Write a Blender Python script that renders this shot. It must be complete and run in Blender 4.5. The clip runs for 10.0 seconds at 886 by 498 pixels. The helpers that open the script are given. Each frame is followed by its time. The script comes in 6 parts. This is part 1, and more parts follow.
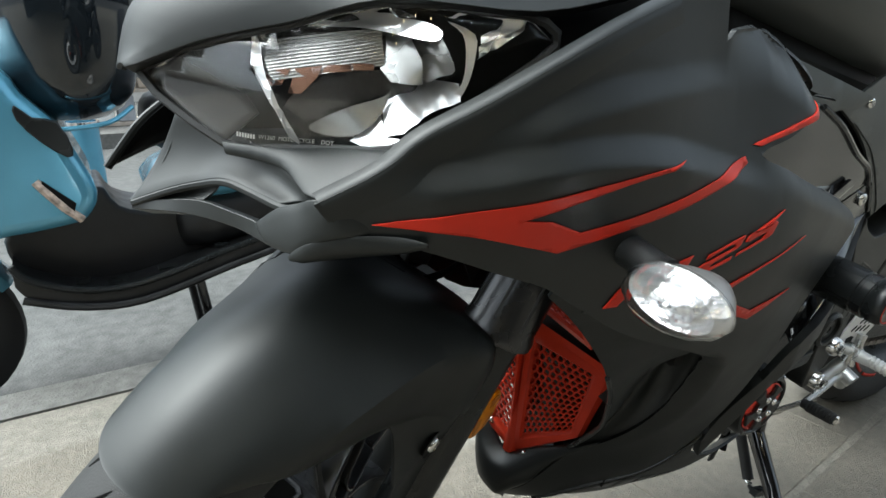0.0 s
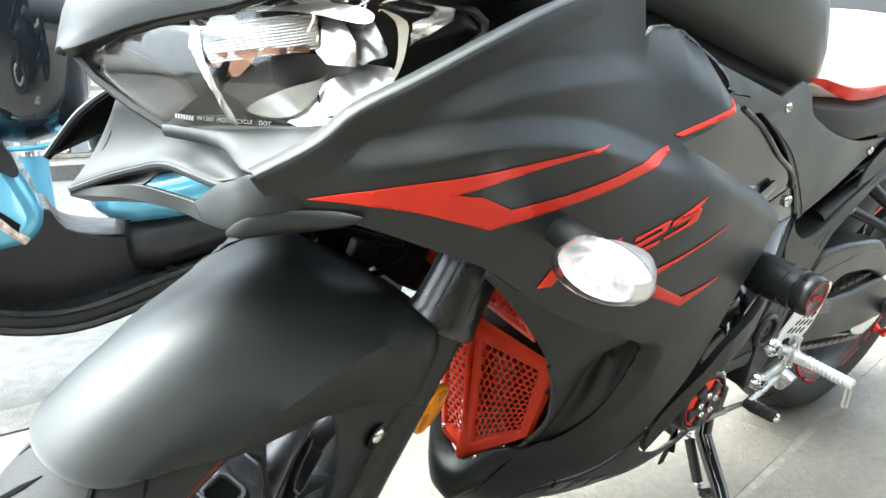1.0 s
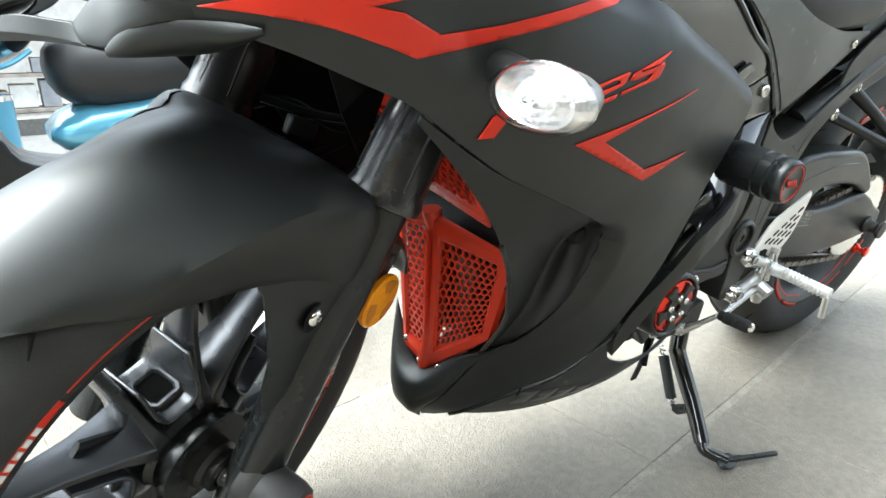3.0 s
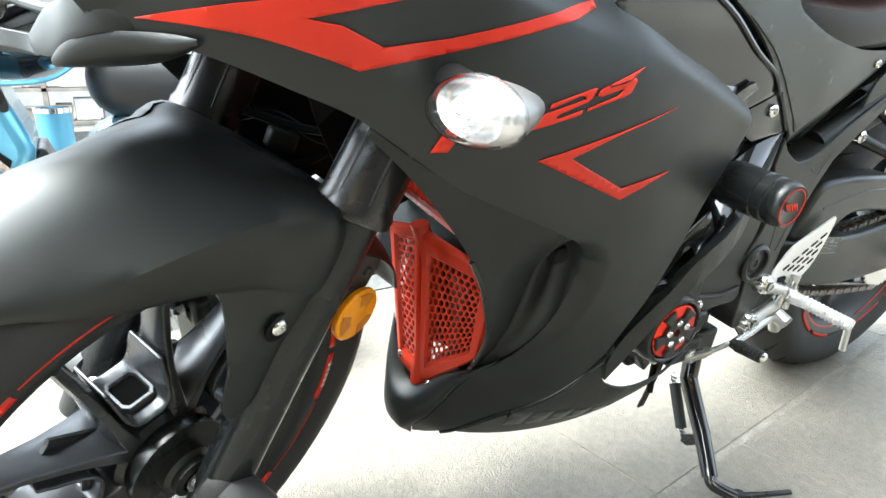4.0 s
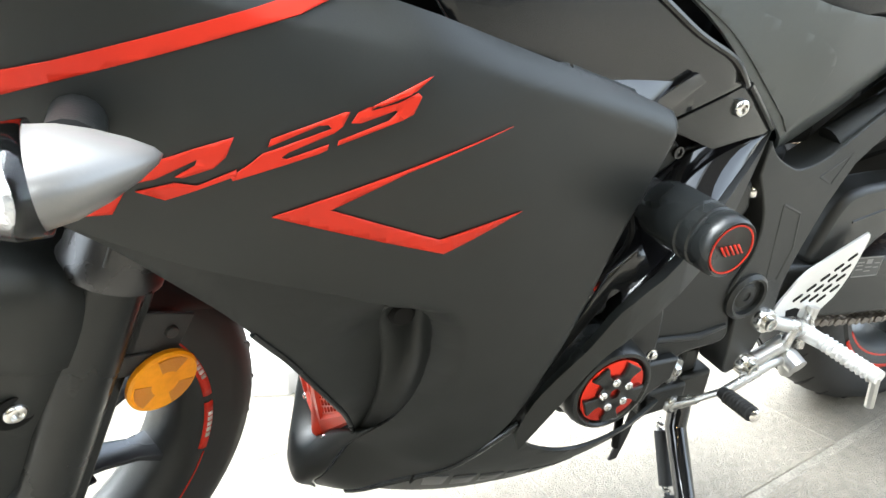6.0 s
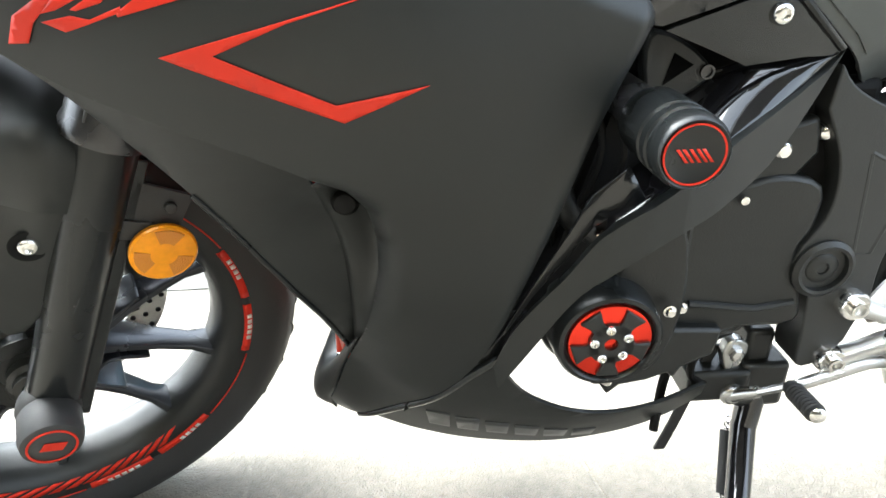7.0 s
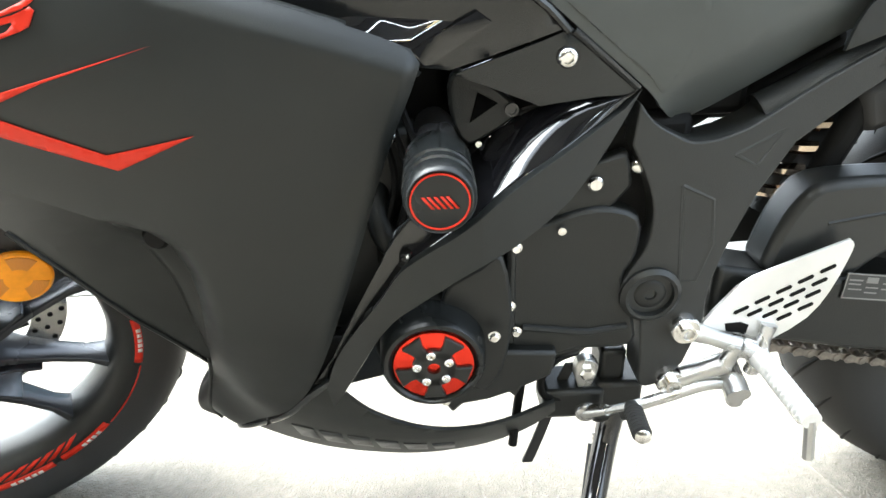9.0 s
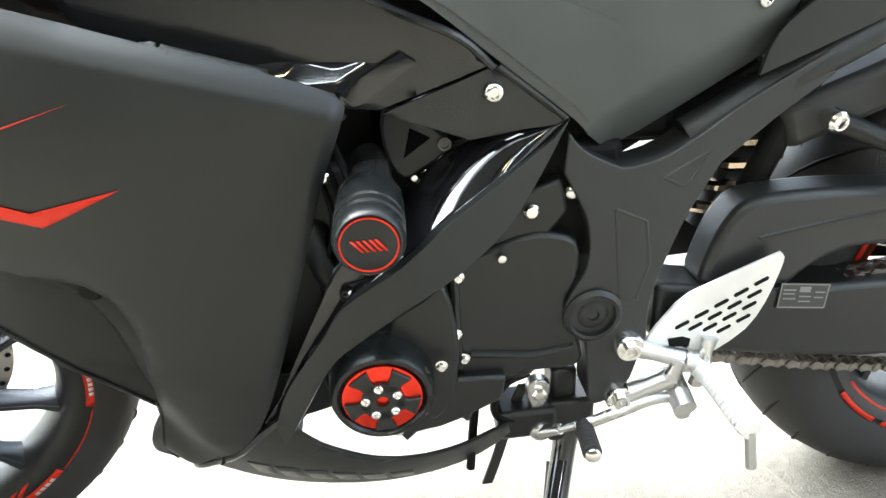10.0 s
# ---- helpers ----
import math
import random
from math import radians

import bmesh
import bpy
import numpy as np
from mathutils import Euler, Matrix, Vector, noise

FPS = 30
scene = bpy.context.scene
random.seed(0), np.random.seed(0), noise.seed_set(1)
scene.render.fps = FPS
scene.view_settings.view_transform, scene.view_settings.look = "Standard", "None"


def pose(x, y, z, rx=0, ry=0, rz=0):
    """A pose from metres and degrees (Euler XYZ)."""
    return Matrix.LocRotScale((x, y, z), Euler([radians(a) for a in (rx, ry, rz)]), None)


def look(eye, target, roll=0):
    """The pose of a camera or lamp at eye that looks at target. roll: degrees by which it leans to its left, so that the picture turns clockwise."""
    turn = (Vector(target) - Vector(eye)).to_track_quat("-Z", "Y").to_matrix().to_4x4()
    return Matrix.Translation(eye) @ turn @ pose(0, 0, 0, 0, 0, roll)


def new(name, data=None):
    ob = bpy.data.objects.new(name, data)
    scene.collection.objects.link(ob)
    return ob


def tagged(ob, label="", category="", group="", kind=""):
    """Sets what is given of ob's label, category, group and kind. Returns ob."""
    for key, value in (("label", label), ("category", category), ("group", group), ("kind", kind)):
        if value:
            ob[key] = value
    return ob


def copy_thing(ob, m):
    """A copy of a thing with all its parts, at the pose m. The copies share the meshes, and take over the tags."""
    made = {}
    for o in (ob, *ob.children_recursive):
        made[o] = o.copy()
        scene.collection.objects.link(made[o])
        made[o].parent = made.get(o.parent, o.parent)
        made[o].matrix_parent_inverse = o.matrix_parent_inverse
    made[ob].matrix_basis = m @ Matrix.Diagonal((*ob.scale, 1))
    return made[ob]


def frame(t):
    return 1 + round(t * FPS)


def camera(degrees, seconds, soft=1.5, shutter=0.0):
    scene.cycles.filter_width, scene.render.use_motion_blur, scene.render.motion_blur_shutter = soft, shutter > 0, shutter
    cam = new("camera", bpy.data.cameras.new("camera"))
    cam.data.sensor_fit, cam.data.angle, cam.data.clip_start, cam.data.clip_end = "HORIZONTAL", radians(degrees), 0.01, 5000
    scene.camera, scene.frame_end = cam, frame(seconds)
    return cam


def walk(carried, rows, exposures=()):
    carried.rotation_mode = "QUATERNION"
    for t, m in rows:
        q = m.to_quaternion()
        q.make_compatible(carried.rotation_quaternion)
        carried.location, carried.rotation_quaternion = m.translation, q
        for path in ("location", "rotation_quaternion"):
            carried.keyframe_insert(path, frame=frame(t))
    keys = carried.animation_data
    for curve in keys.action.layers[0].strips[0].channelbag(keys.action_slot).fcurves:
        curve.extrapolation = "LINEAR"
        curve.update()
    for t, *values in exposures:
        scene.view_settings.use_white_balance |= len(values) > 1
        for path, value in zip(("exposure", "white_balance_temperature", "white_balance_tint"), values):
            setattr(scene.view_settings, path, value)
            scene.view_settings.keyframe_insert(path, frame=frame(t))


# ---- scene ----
cam = camera(70.95, 10.0, soft=1.5)
PATH = [
    (0.0, -0.0850, -0.6452, 0.7695, 71.28, -0.48, -30.85),
    (0.5, -0.0882, -0.6576, 0.7508, 72.88, -2.03, -33.06),
    (1.0, -0.0828, -0.6763, 0.7372, 74.41, -0.75, -34.38),
    (1.5, -0.0730, -0.6723, 0.7096, 74.76, 1.88, -39.39),
    (2.0, -0.0586, -0.6737, 0.6741, 71.68, 0.77, -39.80),
    (2.5, -0.0452, -0.6771, 0.6555, 70.62, 0.44, -38.22),
    (4.0, 0.0240, -0.7160, 0.6449, 72.40, -0.67, -30.83),
    (4.5, 0.0911, -0.7532, 0.6728, 72.69, 2.23, -30.02),
    (5.0, 0.1532, -0.7820, 0.6914, 70.87, 4.85, -27.31),
    (5.2, 0.1755, -0.7517, 0.6848, 71.99, 4.01, -28.53),
    (6.3, 0.3483, -0.6852, 0.6323, 69.34, 2.12, -17.40),
    (6.5, 0.3886, -0.7087, 0.6025, 69.08, 3.22, -12.55),
    (7.0, 0.4769, -0.7461, 0.5644, 72.29, 2.04, -3.25),
    (7.5, 0.5438, -0.7783, 0.5651, 72.08, 2.30, 0.70),
    (8.0, 0.6012, -0.7836, 0.5929, 71.17, 4.41, 3.36),
    (8.5, 0.6313, -0.7658, 0.5890, 70.59, 2.99, -0.33),
    (9.0, 0.6466, -0.7671, 0.5970, 71.59, 2.31, -2.05),
    (9.5, 0.6643, -0.7658, 0.6022, 71.24, 3.50, -4.02),
    (10.0, 0.6770, -0.7677, 0.6175, 72.21, 4.24, -5.27),
]
walk(cam, [(t, pose(x, y, z, rx, ry, rz)) for t, x, y, z, rx, ry, rz in PATH], [(0.0, 1.52, 6000, 1), (0.5, 2.6, 6000, 1), (1.0, 2.95, 6000, 1), (1.5, 2.88, 6000, 1), (2.0, 2.78, 6000, 1), (2.5, 2.76, 6000, 1), (4.5, 3.3, 6000, 1), (6.5, 3.45, 6000, 4), (8.0, 3.5, 6000, 3), (10.0, 3.48, 6000, 3)])

# ---- light ----
world = bpy.data.worlds.new("world")
scene.world = world
world.use_nodes = True
wn = world.node_tree
sky = wn.nodes.new("ShaderNodeTexSky")
sky.sky_type, sky.sun_disc = "NISHITA", False
sky.sun_elevation, sky.sun_rotation = radians(59.5), radians(298.0)
sky.air_density, sky.dust_density, sky.ozone_density = 1.0, 6.0, 1.0
hazy = wn.nodes.new("ShaderNodeHueSaturation")
hazy.inputs["Saturation"].default_value = 0.35
wn.links.new(sky.outputs[0], hazy.inputs["Color"])
wn.links.new(hazy.outputs[0], wn.nodes["Background"].inputs[0])
wn.nodes["Background"].inputs[1].default_value = 0.15
sun = new("sun", bpy.data.lights.new("sun", "SUN"))
sun.data.energy, sun.data.angle, sun.data.color = 1.5, radians(75), (1.0, 0.985, 0.96)
sun.matrix_world = look((-5.2, 2.8, 10.0), (0, 0, 0))

# ---- materials ----
def material(name, colour, rough=0.5, metal=0.0, coat=0.0, trans=0.0, grain=0.0, scale=300.0, blotch=0.0, blotch_scale=9.0, rough_var=0.0, emit=None, ior=1.45, spec=0.5, bump_scale=None):
    """A Principled material with fine grain, larger stains and bump at real size."""
    m = bpy.data.materials.new(name)
    m.use_nodes = True
    nt = m.node_tree
    b = nt.nodes["Principled BSDF"]
    b.inputs["Base Color"].default_value = (*colour, 1)
    b.inputs["Roughness"].default_value, b.inputs["Metallic"].default_value = rough, metal
    b.inputs["Coat Weight"].default_value, b.inputs["Coat Roughness"].default_value = coat, 0.03
    b.inputs["Transmission Weight"].default_value, b.inputs["IOR"].default_value = trans, ior
    b.inputs["Specular IOR Level"].default_value = spec
    co = nt.nodes.new("ShaderNodeTexCoord")
    if blotch or rough_var:
        n = nt.nodes.new("ShaderNodeTexNoise")
        n.inputs["Scale"].default_value, n.inputs["Detail"].default_value = blotch_scale, 8
        nt.links.new(co.outputs["Object"], n.inputs["Vector"])
        if blotch:
            r = nt.nodes.new("ShaderNodeValToRGB")
            lo, hi = [max(0, c * (1 - blotch)) for c in colour], [min(1, c * (1 + blotch)) for c in colour]
            r.color_ramp.elements[0].color, r.color_ramp.elements[1].color = (*lo, 1), (*hi, 1)
            r.color_ramp.elements[0].position, r.color_ramp.elements[1].position = 0.32, 0.68
            nt.links.new(n.outputs[0], r.inputs[0])
            nt.links.new(r.outputs[0], b.inputs["Base Color"])
        if rough_var:
            mr = nt.nodes.new("ShaderNodeMapRange")
            mr.inputs[1].default_value, mr.inputs[2].default_value = 0.3, 0.7
            mr.inputs[3].default_value, mr.inputs[4].default_value = max(0.01, rough - rough_var), min(1, rough + rough_var)
            nt.links.new(n.outputs[0], mr.inputs[0])
            nt.links.new(mr.outputs[0], b.inputs["Roughness"])
    if grain:
        g = nt.nodes.new("ShaderNodeTexNoise")
        g.inputs["Scale"].default_value, g.inputs["Detail"].default_value = scale, 4
        nt.links.new(co.outputs["Object"], g.inputs["Vector"])
        bp = nt.nodes.new("ShaderNodeBump")
        bp.inputs["Strength"].default_value, bp.inputs["Distance"].default_value = grain, 0.001
        nt.links.new(g.outputs[0], bp.inputs["Height"])
        nt.links.new(bp.outputs[0], b.inputs["Normal"])
    if emit:
        b.inputs["Emission Color"].default_value, b.inputs["Emission Strength"].default_value = (*emit[:3], 1), emit[3]
    return m


MATTE = material("matte_black_paint", (0.0075, 0.0090, 0.0087), 0.46, grain=0.05, scale=900, rough_var=0.05, blotch=0.15, blotch_scale=14, spec=0.52)
GUARDM = material("satin_black_guard", (0.062, 0.062, 0.064), 0.27, metal=0.75, grain=0.05, scale=500, rough_var=0.06)
SIGBODY = material("satin_grey_signal_body", (0.20, 0.195, 0.19), 0.36, metal=0.5, grain=0.05, scale=500, rough_var=0.06)
TANKG = material("semi_gloss_black_paint", (0.009, 0.0095, 0.010), 0.2, coat=0.25, rough_var=0.05)
PANEL = material("charcoal_panel_paint", (0.058, 0.064, 0.0635), 0.44, grain=0.08, scale=900, rough_var=0.06, blotch=0.12, blotch_scale=12)
SATIN = material("satin_black_paint", (0.010, 0.0112, 0.0115), 0.27, grain=0.04, scale=700, rough_var=0.06, spec=0.4)
GLOSS = material("gloss_black_paint", (0.006, 0.006, 0.007), 0.06, coat=0.6, rough_var=0.03)
TANKS = material("satin_black_cover", (0.010, 0.0115, 0.012), 0.2, grain=0.05, scale=700, rough_var=0.06)
PLASTIC = material("grained_black_plastic", (0.026, 0.026, 0.026), 0.55, grain=0.25, scale=1400, rough_var=0.08, blotch=0.2)
# black plastic and rubber; also stands in for shade in gaps and recesses
DARK = material("dark_plastic_and_shade", (0.005, 0.005, 0.005), 0.6, grain=0.1, scale=500, spec=0.15)
FRAMEM = material("textured_black_frame_paint", (0.021, 0.0225, 0.0225), 0.46, grain=0.3, scale=900, rough_var=0.07, blotch=0.15)
CAST = material("black_cast_metal", (0.0095, 0.0106, 0.0105), 0.40, grain=0.35, scale=900, rough_var=0.08, blotch=0.2)
RUBBER = material("tyre_rubber", (0.02, 0.02, 0.02), 0.7, grain=0.3, scale=600, rough_var=0.1, blotch=0.3)
RED = material("red_vinyl", (0.50, 0.022, 0.008), 0.38, spec=0.3, rough_var=0.06, blotch=0.08, blotch_scale=20)
REDPAINT = material("red_powder_coat", (0.60, 0.040, 0.014), 0.32, grain=0.1, scale=800, rough_var=0.08, blotch=0.12)
ANOD = material("red_anodised_metal", (0.75, 0.04, 0.02), 0.22, metal=0.85, rough_var=0.06)
PALEALU = material("brushed_pale_aluminium", (0.80, 0.80, 0.795), 0.4, metal=0.6, grain=0.2, scale=900, rough_var=0.1, blotch=0.1)
ALU = material("cast_aluminium", (0.55, 0.55, 0.545), 0.3, metal=0.95, grain=0.2, scale=900, rough_var=0.1, blotch=0.1)
STEEL = material("bright_steel", (0.75, 0.74, 0.72), 0.18, metal=1.0, rough_var=0.06)
BRONZE = material("fork_tube_steel", (0.55, 0.45, 0.36), 0.1, metal=1.0)
CHAINM = material("oiled_chain_steel", (0.22, 0.2, 0.18), 0.42, metal=0.8, blotch=0.4, blotch_scale=80)
CHROME = material("chromed_reflector", (0.85, 0.86, 0.88), 0.08, metal=1.0, rough_var=0.04)
BRIGHT = material("satin_bright_reflector", (0.86, 0.86, 0.87), 0.28, metal=0.9, rough_var=0.08)
GLASS = material("clear_lens", (1, 1, 1), 0.02, trans=1.0, ior=1.45)
AMBER = material("amber_reflector", (0.78, 0.29, 0.004), 0.3, coat=0.15, spec=0.3, blotch=0.1, blotch_scale=120)
GREYMARK = material("dark_grey_mark", (0.040, 0.041, 0.042), 0.35, grain=0.05)
WHITEMARK = material("white_print", (0.62, 0.62, 0.6), 0.5, blotch=0.1, blotch_scale=60)
SEATM = material("seat_vinyl", (0.022, 0.022, 0.023), 0.5, grain=0.3, scale=700, rough_var=0.06)
BLUE = material("blue_metallic_paint", (0.13, 0.37, 0.52), 0.22, metal=0.35, coat=0.5, rough_var=0.05, blotch=0.08)
VISOR = material("dark_smoked_visor", (0.012, 0.016, 0.02), 0.04, coat=0.5)
BLACKR = material("scooter_black_plastic", (0.009, 0.009, 0.0095), 0.42, grain=0.15, scale=500, rough_var=0.12, blotch=0.5, blotch_scale=16)


# ---- mesh helpers ----
def part(name, bm, mat, parent=None, label="", bevel=0.0, solid=0.0, smooth=38, segs=2):
    """Links a bmesh as one mesh object under a thing or a part."""
    me = bpy.data.meshes.new(name)
    bm.normal_update()
    for f in bm.faces:
        f.smooth = True
    bm.to_mesh(me)
    bm.free()
    me.set_sharp_from_angle(angle=radians(smooth))
    me.materials.append(mat)
    ob = new(name, me)
    ob.parent = parent
    if solid:
        s = ob.modifiers.new("shell", "SOLIDIFY")
        s.thickness, s.offset = solid, -1
    if bevel:
        b = ob.modifiers.new("edges", "BEVEL")
        b.width, b.segments, b.limit_method, b.angle_limit = bevel, segs, "ANGLE", radians(40)
        b.harden_normals = False
    if label:
        ob["label"] = label
    return ob


def thing(name, at, label, category, group="", kind=""):
    ob = new(name)
    ob.matrix_world = at
    ob.empty_display_size = 0.05
    return tagged(ob, label, category, group, kind)


def spline(pts, n=6, closed=False):
    """Catmull-Rom through the points."""
    p = [Vector(q) for q in pts]
    k, out = len(p), []
    for i in range(k if closed else k - 1):
        a, b, c, d = (p[(i + j) % k] if closed else p[min(max(i + j, 0), k - 1)] for j in (-1, 0, 1, 2))
        for s in range(n):
            u = s / n
            out.append(0.5 * ((2 * b) + (c - a) * u + (2 * a - 5 * b + 4 * c - d) * u * u + (3 * b - a - 3 * c + d) * u ** 3))
    if not closed:
        out.append(p[-1])
    return [tuple(q) for q in out]


def thin_plate(ctrl):
    """A smooth height y over (x, z) through the rows (x, z, y)."""
    c = np.array(ctrl)
    n = len(c)
    kern = lambda r: np.where(r > 0, r * r * np.log(np.maximum(r, 1e-9)), 0)
    r = np.hypot(c[:, None, 0] - c[None, :, 0], c[:, None, 1] - c[None, :, 1])
    pm = np.c_[np.ones(n), c[:, :2]]
    w = np.linalg.solve(np.block([[kern(r) + np.eye(n) * 2e-4, pm], [pm.T, np.zeros((3, 3))]]), np.r_[c[:, 2], 0, 0, 0])

    def height(x, z):
        q = kern(np.hypot(x - c[:, 0], z - c[:, 1]))
        return float((w[:n] * q).sum() + w[n] + w[n + 1] * x + w[n + 2] * z)
    return height


def flat_face(outline, y=0.0):
    """One face in the xz plane that looks to -y."""
    bm = bmesh.new()
    vs = [bm.verts.new((x, y, z)) for x, z in outline]
    f = bm.faces.new(vs)
    f.normal_update()
    if f.normal.y > 0:
        f.normal_flip()
    return bm


def sheet(outline, surf, step=0.02, lift=0.0):
    """A curved panel: the outline in the side view, cut into a grid and laid on the surface y(x, z)."""
    bm = flat_face(outline)
    bmesh.ops.triangulate(bm, faces=bm.faces[:], ngon_method="EAR_CLIP")
    xs, zs = [q[0] for q in outline], [q[1] for q in outline]
    for axis, lo, hi in ((0, min(xs), max(xs)), (2, min(zs), max(zs))):
        k = math.ceil(lo / step)
        while k * step < hi:
            co, no = [0, 0, 0], [0, 0, 0]
            co[axis], no[axis] = k * step + 1e-5, 1
            bmesh.ops.bisect_plane(bm, geom=bm.verts[:] + bm.edges[:] + bm.faces[:], plane_co=co, plane_no=no, dist=1e-7)
            k += 1
    for v in bm.verts:
        v.co.y = surf(v.co.x, v.co.z) - lift
    return bm


def prism(outline, y0, y1):
    """The outline in the side view, drawn out from y0 (near side) to y1."""
    bm = flat_face(outline, y0)
    r = bmesh.ops.extrude_face_region(bm, geom=bm.faces[:])
    bmesh.ops.translate(bm, verts=[g for g in r["geom"] if isinstance(g, bmesh.types.BMVert)], vec=(0, y1 - y0, 0))
    bmesh.ops.recalc_face_normals(bm, faces=bm.faces[:])
    return bm


def lathe(profile, m=Matrix(), segs=40, closed=False):
    """Turns a profile of (radius, height) round the z axis of m."""
    bm = bmesh.new()
    rings = []
    for r, h in profile:
        if r < 1e-6:
            rings.append([bm.verts.new((0, 0, h))])
        else:
            rings.append([bm.verts.new((r * math.cos(2 * math.pi * i / segs), r * math.sin(2 * math.pi * i / segs), h)) for i in range(segs)])
    pairs = list(zip(rings, rings[1:])) + ([(rings[-1], rings[0])] if closed else [])
    for a, b in pairs:
        for i in range(segs):
            j = (i + 1) % segs
            vs = [a[i % len(a)], a[j % len(a)], b[j % len(b)], b[i % len(b)]]
            vs = [v for k, v in enumerate(vs) if v not in vs[:k]]
            if len(vs) > 2:
                bm.faces.new(vs)
    bmesh.ops.recalc_face_normals(bm, faces=bm.faces[:])
    bm.transform(m)
    return bm


def tube(path, radius, segs=10, m=None, flat=1.0):
    """A rod along the path; radius is a number or one for each point."""
    bm = bmesh.new()
    p = [Vector(q) for q in path]
    rad = radius if isinstance(radius, (list, tuple)) else [radius] * len(p)
    up, rings = None, []
    for i, q in enumerate(p):
        d = (p[min(i + 1, len(p) - 1)] - p[max(i - 1, 0)]).normalized()
        if up is None:
            up = d.orthogonal().normalized()
        up = (up - d * up.dot(d)).normalized()
        side = d.cross(up)
        rings.append([bm.verts.new(q + (up * math.cos(2 * math.pi * k / segs) + side * flat * math.sin(2 * math.pi * k / segs)) * rad[i]) for k in range(segs)])
    for a, b in zip(rings, rings[1:]):
        for k in range(segs):
            bm.faces.new((a[k], a[(k + 1) % segs], b[(k + 1) % segs], b[k]))
    bm.faces.new(rings[0][::-1])
    bm.faces.new(rings[-1])
    bmesh.ops.recalc_face_normals(bm, faces=bm.faces[:])
    if m:
        bm.transform(m)
    return bm


def loft(sections, closed=True, caps=True):
    """Skin over rings of points (each the same count)."""
    bm = bmesh.new()
    rings = [[bm.verts.new(q) for q in s] for s in sections]
    n = len(rings[0])
    for a, b in zip(rings, rings[1:]):
        for k in range(n if closed else n - 1):
            bm.faces.new((a[k], a[(k + 1) % n], b[(k + 1) % n], b[k]))
    if caps and closed:
        bm.faces.new(rings[0][::-1])
        bm.faces.new(rings[-1])
    bmesh.ops.recalc_face_normals(bm, faces=bm.faces[:])
    return bm


def block(sx, sy, sz, m=Matrix()):
    bm = bmesh.new()
    bmesh.ops.create_cube(bm, size=1.0)
    bm.transform(m @ Matrix.Diagonal((sx, sy, sz, 1)))
    return bm


def joined(*bms):
    out = bmesh.new()
    me = bpy.data.meshes.new("scratch")
    for b in bms:
        b.to_mesh(me)
        b.free()
        out.from_mesh(me)
    bpy.data.meshes.remove(me)
    return out


def along(a, b):
    """A pose at a whose z axis points to b."""
    return Matrix.Translation(a) @ (Vector(b) - Vector(a)).to_track_quat("Z", "Y").to_matrix().to_4x4()


def screw(m, r=0.007, h=0.005):
    """A button-head screw with a hex socket; the head looks along z of m."""
    return joined(lathe([(r, 0), (r, h * 0.35), (r * 0.88, h * 0.75), (r * 0.6, h), (r * 0.52, h), (r * 0.48, h * 0.35), (0, h * 0.35)], m, 18))


LEFT = Matrix.Rotation(radians(90), 4, "X")   # z axis of a lathe turned to -y, the near side


def to_left(x, y, z):
    return Matrix.Translation((x, y, z)) @ LEFT

# ---- the motorcycle: modelled upright, x to its tail, y to its right, then leaned on its stand ----
bike = thing("motorcycle", pose(0, 0, 0, 10) @ Matrix.Translation((0, -0.02, 0)), "matte black sport motorcycle with red decals leaning on its side stand", "motorcycle")
MIRROR = Matrix.Diagonal((1, -1, 1, 1))


def mirrored(bm):
    bm.transform(MIRROR)
    bmesh.ops.reverse_faces(bm, faces=bm.faces[:])
    return bm


# side surface of the left fairing: rows (x, z, y)
side = thin_plate([(.065, .703, -.169), (.154, .712, -.206), (.186, .683, -.206), (.286, .742, -.208), (.388, .742, -.200), (.423, .689, -.222),
                   (.479, .653, -.220), (.644, .633, -.193), (.327, .617, -.223), (.435, .57, -.218), (.493, .593, -.218), (.40, .52, -.205), (.60, .53, -.19),
                   (.554, .31, -.158), (.46, .40, -.175), (.405, .285, -.085), (.391, .18, -.048), (.375, .160, -.018), (.46, .28, -.13), (.55, .42, -.185),
                   (.326, .80, -.185), (.15, .60, -.19), (.45, .2, -.085)])


CREASE = [q[:2] for q in spline([(.045, .710), (.076, .721), (.12, .731), (.169, .741), (.215, .743), (.277, .736), (.36, .714), (.42, .697)], 5)]
CREASE_HIGH = [q[:2] for q in spline([(.12, .745), (.161, .760), (.196, .771), (.243, .779), (.304, .782), (.36, .782)], 5)]


def ledge(x, z, line, height, width, reach, recess):
    """A crease: below the line the skin stands out, above it a narrow ledge faces up, and over that the skin leans back out."""
    d = z - float(np.interp(x, [q[0] for q in line], [q[1] for q in line]))
    u = min(1, max(0, d / width))
    ends = min(1, max(0, (x - line[0][0]) / .05)) * min(1, max(0, (line[-1][0] - x) / .13))
    back = recess * u * u * (3 - 2 * u) * max(0, 1 - max(0, d - width) / .045)
    return ends * (height * (math.exp(d / reach) if d < 0 else 1 - u * u * (3 - 2 * u)) - back)


ROLLS = (([(.400, .729), (.434, .717), (.501, .692), (.598, .656), (.648, .636)], 0.022, .62), ([(.345, .8215), (.401, .823), (.447, .806), (.486, .772)], 0.042, .6))


REAR_Z, REAR_X = (.34, .358, .427, .488, .546, .581, .610, .628, .645), (.536, .543, .570, .592, .612, .626, .639, .646, .648)


